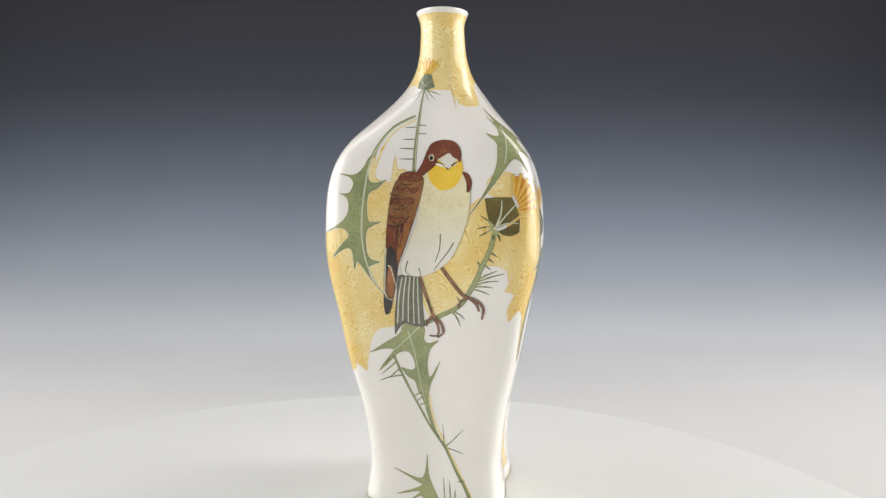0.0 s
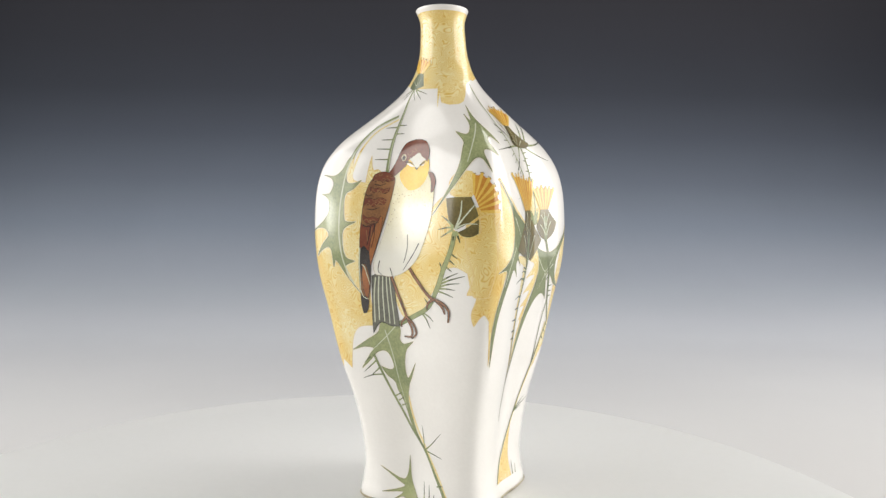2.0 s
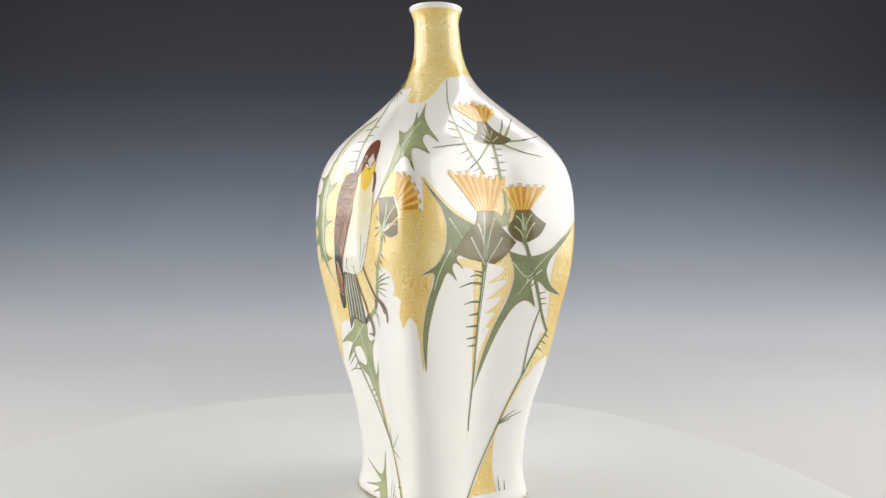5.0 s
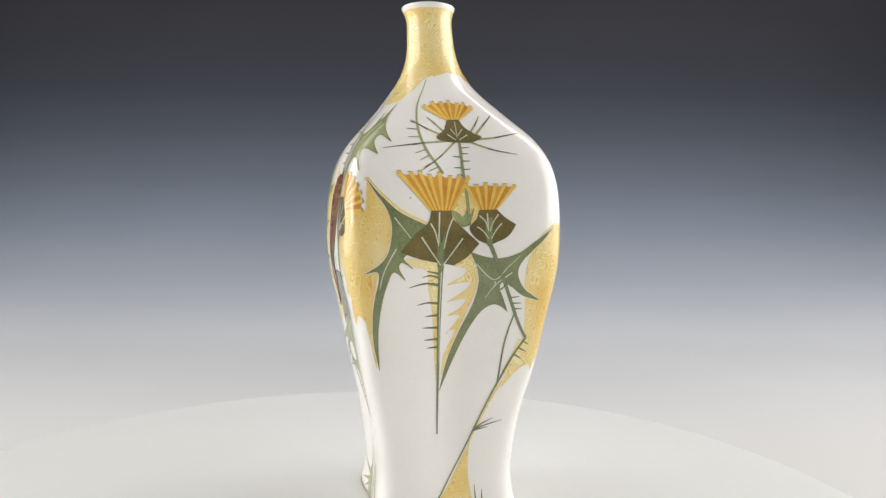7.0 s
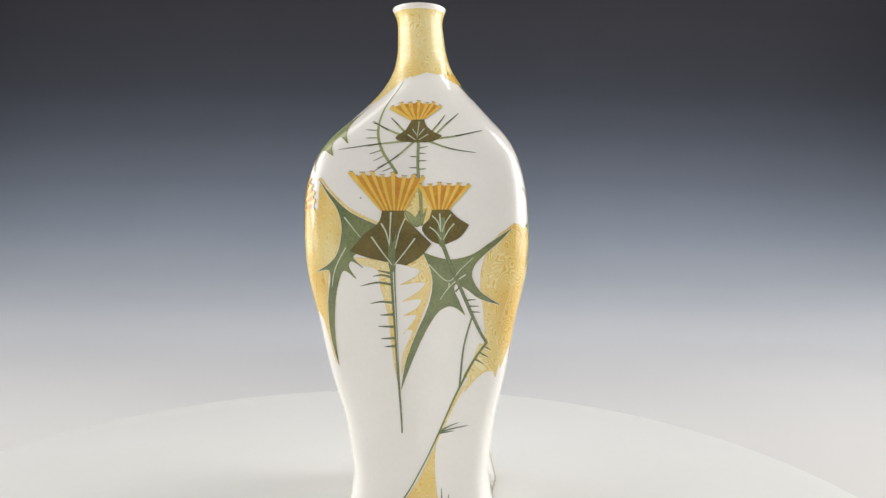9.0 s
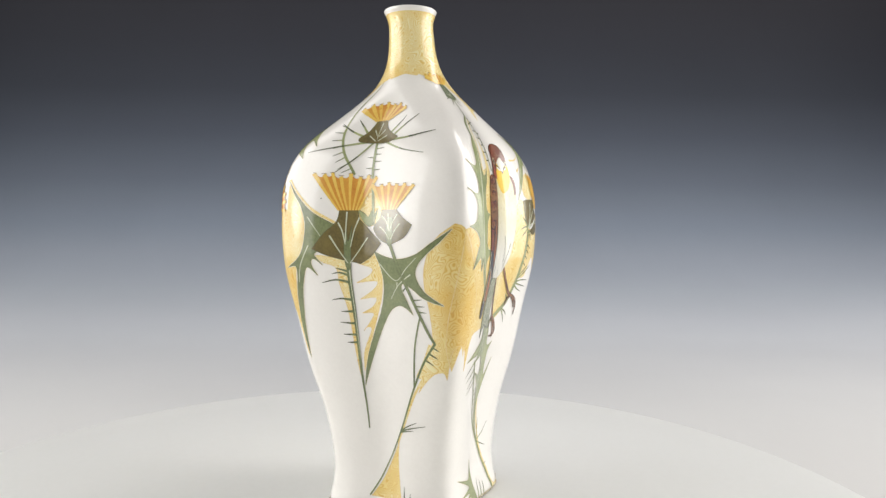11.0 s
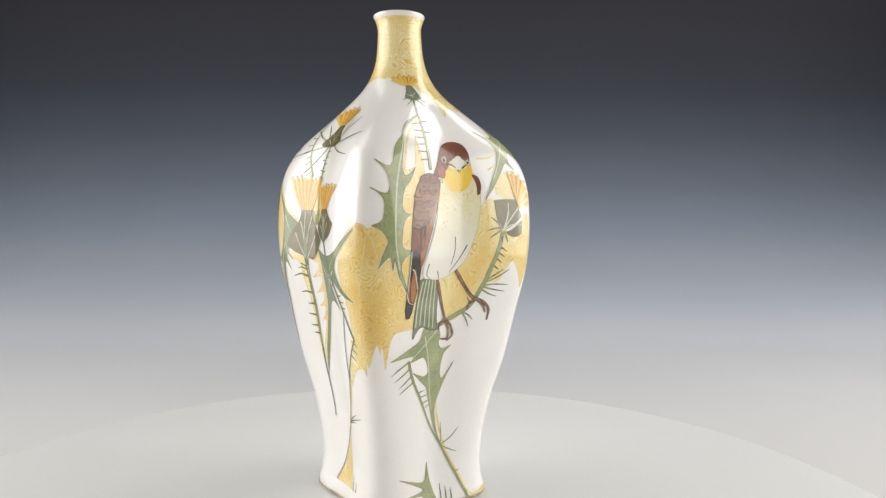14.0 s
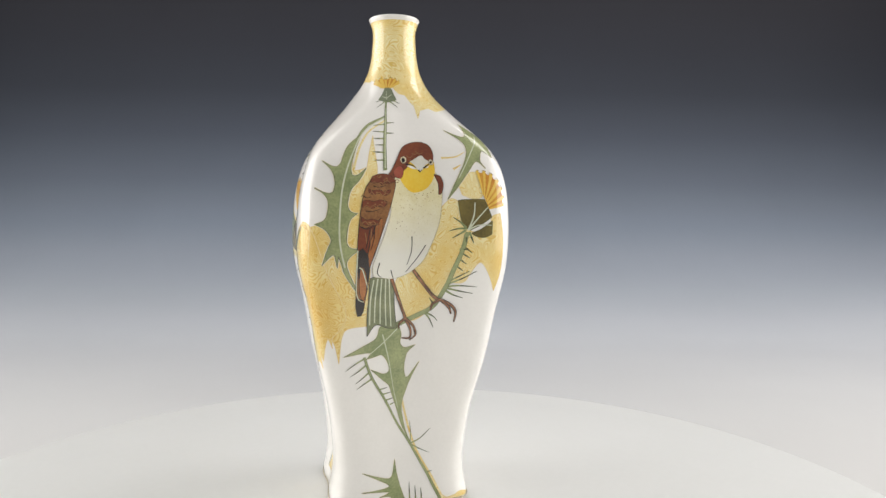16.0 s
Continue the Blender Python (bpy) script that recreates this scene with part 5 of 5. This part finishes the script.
line("thorn", stem, SAGE, 2, "165.8 59.0, 170.9 60.0", 1.01, 0.17)
line("thorn", stem, SAGE, 2, "168.3 56.2, 171.9 57.3", 1.01, 0.17)
line("gold_edge", stem, OCHRE, 1, "174.9 74.0, 178.3 57.6, 184.0 42.7, 191.0 29.6, 202.2 14.9, 208.6 2.4", 1.45, 1.74)
fill("gold_foot", stem, OCHRE, 1, "205.4 7.2*, 210.4 2.9, 215.8 3.1, 221.7 4.6, 230.0 2.6*, 224.0 0.0*, 208.5 0.6*")

leaf = motif("painted_leaf", "sage green thistle leaf at the foot")
fill("blade", leaf, SAGE, 2, "172.3 24.8*, 174.4 16.5, 177.3 9.7, 182.0 1.1*, 173.2 1.6, 168.5 5.0, 160.6 5.1*, 167.5 7.4, 148.6 8.1*, 164.7 9.4, 167.4 11.0, 160.2 14.0, 148.3 18.5*, 163.6 14.9, 169.8 15.6")
line("thorn", leaf, SAGE, 2, "184.9 1.0, 185.0 11.8", 1.45, 0.23)
line("thorn", leaf, SAGE, 2, "189.6 0.8, 189.8 9.8", 1.45, 0.23)
line("thorn", leaf, SAGE, 2, "194.1 0.6, 194.3 8.5", 1.45, 0.23)

stem = motif("painted_stem", "olive green stem curving under the second bird")
line("stalk", stem, SAGE, 2, "207.1 149.1, 205.5 140.8, 202.3 130.4, 199.8 121.3, 194.6 110.6, 185.1 105.4, 169.6 99.7", 1.45, 2.61)
line("thorn", stem, SAGE, 2, "199.6 122.2, 206.1 125.2, 212.2 129.4", 1.16, 0.23)
line("thorn", stem, SAGE, 2, "200.0 123.4, 204.7 126.5, 209.2 129.4", 1.16, 0.23)
line("thorn", stem, SAGE, 2, "199.8 121.0, 205.4 121.6, 213.3 120.8", 1.16, 0.23)
line("thorn", stem, SAGE, 2, "199.9 120.4, 204.5 119.1, 212.3 117.2", 1.16, 0.23)
line("thorn", stem, SAGE, 2, "199.5 119.2, 203.6 116.7, 208.6 114.8", 1.16, 0.23)
line("thorn", stem, SAGE, 2, "204.6 139.3, 208.6 136.3", 1.16, 0.23)
line("thorn", stem, SAGE, 2, "203.8 136.3, 207.4 133.1", 1.16, 0.23)
line("thorn", stem, SAGE, 2, "202.8 132.5, 206.3 129.5", 1.16, 0.23)
line("thorn", stem, SAGE, 2, "204.1 140.8, 207.9 140.8", 1.16, 0.23)
line("thorn", stem, SAGE, 2, "205.0 143.2, 209.4 139.0", 1.16, 0.23)
line("thorn", stem, SAGE, 2, "195.5 110.6, 191.9 115.2", 1.16, 0.23)
line("thorn", stem, SAGE, 2, "190.1 107.5, 195.2 105.0, 197.6 102.5", 1.16, 0.23)
line("thorn", stem, SAGE, 2, "190.2 106.9, 193.1 103.8, 195.8 98.8", 1.16, 0.23)

stem = motif("painted_stem", "upright olive green thorny stem")
line("stalk", stem, SAGE, 2, "162.1 220.3, 164.1 206.5, 165.0 193.9, 165.8 181.4", 1.45, 1.74)
line("vein", stem, PALE, 3, "162.8 216.3, 164.8 200.1, 165.8 182.5", 0.46, 0.46)
line("thorn", stem, SAGE, 2, "163.3 206.4, 156.1 205.5", 0.87, 0.23)
line("thorn", stem, SAGE, 2, "164.9 207.2, 170.5 207.7", 0.87, 0.23)
line("thorn", stem, SAGE, 2, "163.9 202.0, 156.9 202.0", 0.87, 0.23)
line("thorn", stem, SAGE, 2, "165.5 201.4, 170.5 201.6", 0.87, 0.23)
line("thorn", stem, SAGE, 2, "164.3 198.2, 157.7 198.2", 0.87, 0.23)
line("thorn", stem, SAGE, 2, "164.6 194.8, 159.5 194.6", 0.87, 0.23)
line("thorn", stem, SAGE, 2, "164.8 190.8, 158.7 190.9", 0.87, 0.23)
line("thorn", stem, SAGE, 2, "165.0 186.7, 159.7 186.5", 0.87, 0.23)

flower = motif("painted_thistle", "small golden thistle bud under the neck")
fill("calyx", flower, MOSS, 2, "156.5 229.3*, 165.6 228.5, 169.9 225.0, 173.5 221.3*, 163.3 219.7, 153.5 221.3*, 155.8 224.9")
line("vein", flower, PALE, 4, "162.5 221.0, 160.4 226.7", 0.46, 0.23)
line("vein", flower, PALE, 4, "161.6 222.4, 156.0 223.1", 0.46, 0.23)
line("vein", flower, PALE, 4, "162.8 222.5, 167.4 224.6", 0.46, 0.23)
line("spike", flower, SAGE, 2, "161.0 220.3, 154.8 216.1", 0.87, 0.17)
line("spike", flower, SAGE, 2, "165.4 220.4, 174.8 216.7", 0.87, 0.17)
line("spike", flower, SAGE, 2, "156.4 221.0, 151.7 219.6", 0.87, 0.17)
line("spike", flower, SAGE, 2, "169.9 220.8, 176.8 219.0", 0.87, 0.17)
fan(flower, "155.9 228.9, 165.5 228.9", "135.3 233.3, 145.6 235.2, 155.7 234.3, 164.4 235.3, 173.4 234.7, 180.1 233.0")

flower = motif("painted_thistle", "large golden thistle in side view with an olive calyx")
fill("calyx", flower, OLIVE, 2, "203.9 166.4*, 208.0 167.0, 214.8 167.1*, 216.1 162.7, 217.3 157.7*, 213.1 153.8, 208.5 150.8*, 205.8 152.9, 204.5 158.7")
fill("calyx", flower, OLIVE, 2, "209.0 149.4*, 213.1 151.7, 217.5 155.9*, 217.2 148.7*, 214.2 147.0, 210.8 147.6")
line("vein", flower, PALE, 4, "207.6 150.8, 210.1 158.2, 210.9 165.3", 0.72, 0.35)
line("vein", flower, PALE, 4, "207.6 150.8, 212.1 157.6, 216.2 163.3", 0.72, 0.35)
line("vein", flower, PALE, 4, "207.6 150.8, 212.0 153.5, 217.0 153.5", 0.72, 0.35)
line("spike", flower, SAGE, 3, "207.2 151.7, 203.8 151.7, 199.6 150.5", 1.16, 0.23)
line("spike", flower, SAGE, 3, "206.7 152.3, 204.4 155.2, 201.5 157.5", 1.16, 0.23)
line("spike", flower, SAGE, 3, "206.7 150.8, 203.8 148.7, 200.8 146.7", 1.16, 0.23)
line("spike", flower, SAGE, 3, "207.1 149.9, 206.7 144.6", 1.16, 0.23)
line("spike", flower, SAGE, 3, "208.1 149.9, 209.9 144.0", 1.16, 0.23)
fan(flower, "214.4 169.5, 216.3 162.1", "213.7 182.3, 216.5 182.1, 219.2 180.7, 221.3 177.7, 222.5 173.6, 223.2 168.8, 222.8 164.6")


# ---- stand and backdrop ----
def table_disc():
    bm = bmesh.new()
    N = 192
    prof = [(0.0, 0.0), (0.2775, 0.0), (0.2792, -0.0006), (0.2800, -0.0022), (0.2800, -0.0080), (0.2790, -0.0096), (0.12, -0.0100)]
    centre = bm.verts.new((0, 0, 0))
    rings = [[bm.verts.new((r * math.cos(2 * math.pi * j / N), r * math.sin(2 * math.pi * j / N), z)) for j in range(N)] for r, z in prof[1:]]
    for j in range(N):
        bm.faces.new((centre, rings[0][j], rings[0][(j + 1) % N]))
    for a, b in zip(rings, rings[1:]):
        for j in range(N):
            bm.faces.new((a[j], b[j], b[(j + 1) % N], a[(j + 1) % N]))
    bm.faces.new(rings[-1][::-1])
    return bm


def table_base():
    bm = bmesh.new()
    bmesh.ops.create_cone(bm, cap_ends=True, segments=96, radius1=0.16, radius2=0.15, depth=0.02)
    bmesh.ops.bevel(bm, geom=[e for e in bm.edges if e.is_boundary is False and e.calc_face_angle(0) > 1], offset=0.002, segments=2)
    bmesh.ops.translate(bm, verts=bm.verts, vec=(0, 0, -0.02))
    return bm


table = tagged(new("display_stand"), "wide round pale matt acrylic stand under the vase", "display stand")
disc = part("disc", table_disc(), TABLE, table, "pale matt white round top")
part("base", table_base(), TABLE, table)


def backdrop_sweep():
    """A sheet that lies on the table, curves up and rises behind."""
    bm = bmesh.new()
    prof = [(-1.6, 0.0)]
    R, y0 = 0.45, 0.55
    prof += [(y0 + R * math.sin(a), R - R * math.cos(a)) for a in [math.pi / 2 * k / 24 for k in range(25)]]
    prof += [(y0 + R, z) for z in (0.8, 1.2, 1.8, 2.4)]
    cols = [[bm.verts.new((x, y, z)) for y, z in prof] for x in [-1.02 + 0.085 * k for k in range(25)]]
    for a, b in zip(cols, cols[1:]):
        for j in range(len(prof) - 1):
            bm.faces.new((a[j], b[j], b[j + 1], a[j + 1]))
    return bm


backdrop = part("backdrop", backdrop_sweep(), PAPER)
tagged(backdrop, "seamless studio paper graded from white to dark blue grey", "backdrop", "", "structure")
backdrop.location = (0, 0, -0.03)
bench = bmesh.new()
bmesh.ops.create_cube(bench, size=1.0, matrix=Matrix.Translation((0, -0.3, -0.4405)) @ Matrix.Diagonal((2.0, 2.6, 0.819, 1)))
bmesh.ops.bevel(bench, geom=bench.edges[:], offset=0.003, segments=2)
tagged(part("bench", bench, TABLE, smooth=False), "plain pale solid bench under the studio paper", "bench", "", "structure")
ground = bmesh.new()
bmesh.ops.create_grid(ground, x_segments=1, y_segments=1, size=6)
ground = tagged(part("floor", ground, FLOOR), "plain grey studio floor under the bench", "floor", "", "structure")
ground.location = (0, 0, -0.85)


# ---- what moves: the round top turns with the vase; both sit a little off the middle of the turntable ----
def motions():
    # seconds, degrees turned, and the drift of the turning point in metres
    turns = [(0, 0.00, 0, 0, 0), (2, 18.65, 0.0022, -0.0014, -0.0002), (4, 37.58, 0.0038, -0.0021, -0.0003), (6, 56.80, 0.0048, -0.0021, -0.0004),
             (8, 76.29, 0.0051, -0.0014, -0.0005), (10, 96.07, 0.0048, 0.0, -0.0007), (12, 116.13, 0.0038, 0.0021, -0.0008),
             (14, 136.47, 0.0022, 0.0049, -0.0009), (16, 157.09, 0.0, 0.0084, -0.0010)]
    seat = pose(0.01539, -0.00049, 0.0004) @ pose(0, 0, 0, 0.471, -0.193, 0) @ pose(0, 0, 0, 0, 0, -101.344)
    walk(vase, [(t, pose(x, y, z, 0, 0, -a) @ seat) for t, a, x, y, z in turns])
    walk(table, [(t, pose(-0.0110, -0.0709, z - 0.0004, 0, 0, -a) @ pose(-0.0100, -0.0124, 0)) for t, a, x, y, z in turns])


motions()
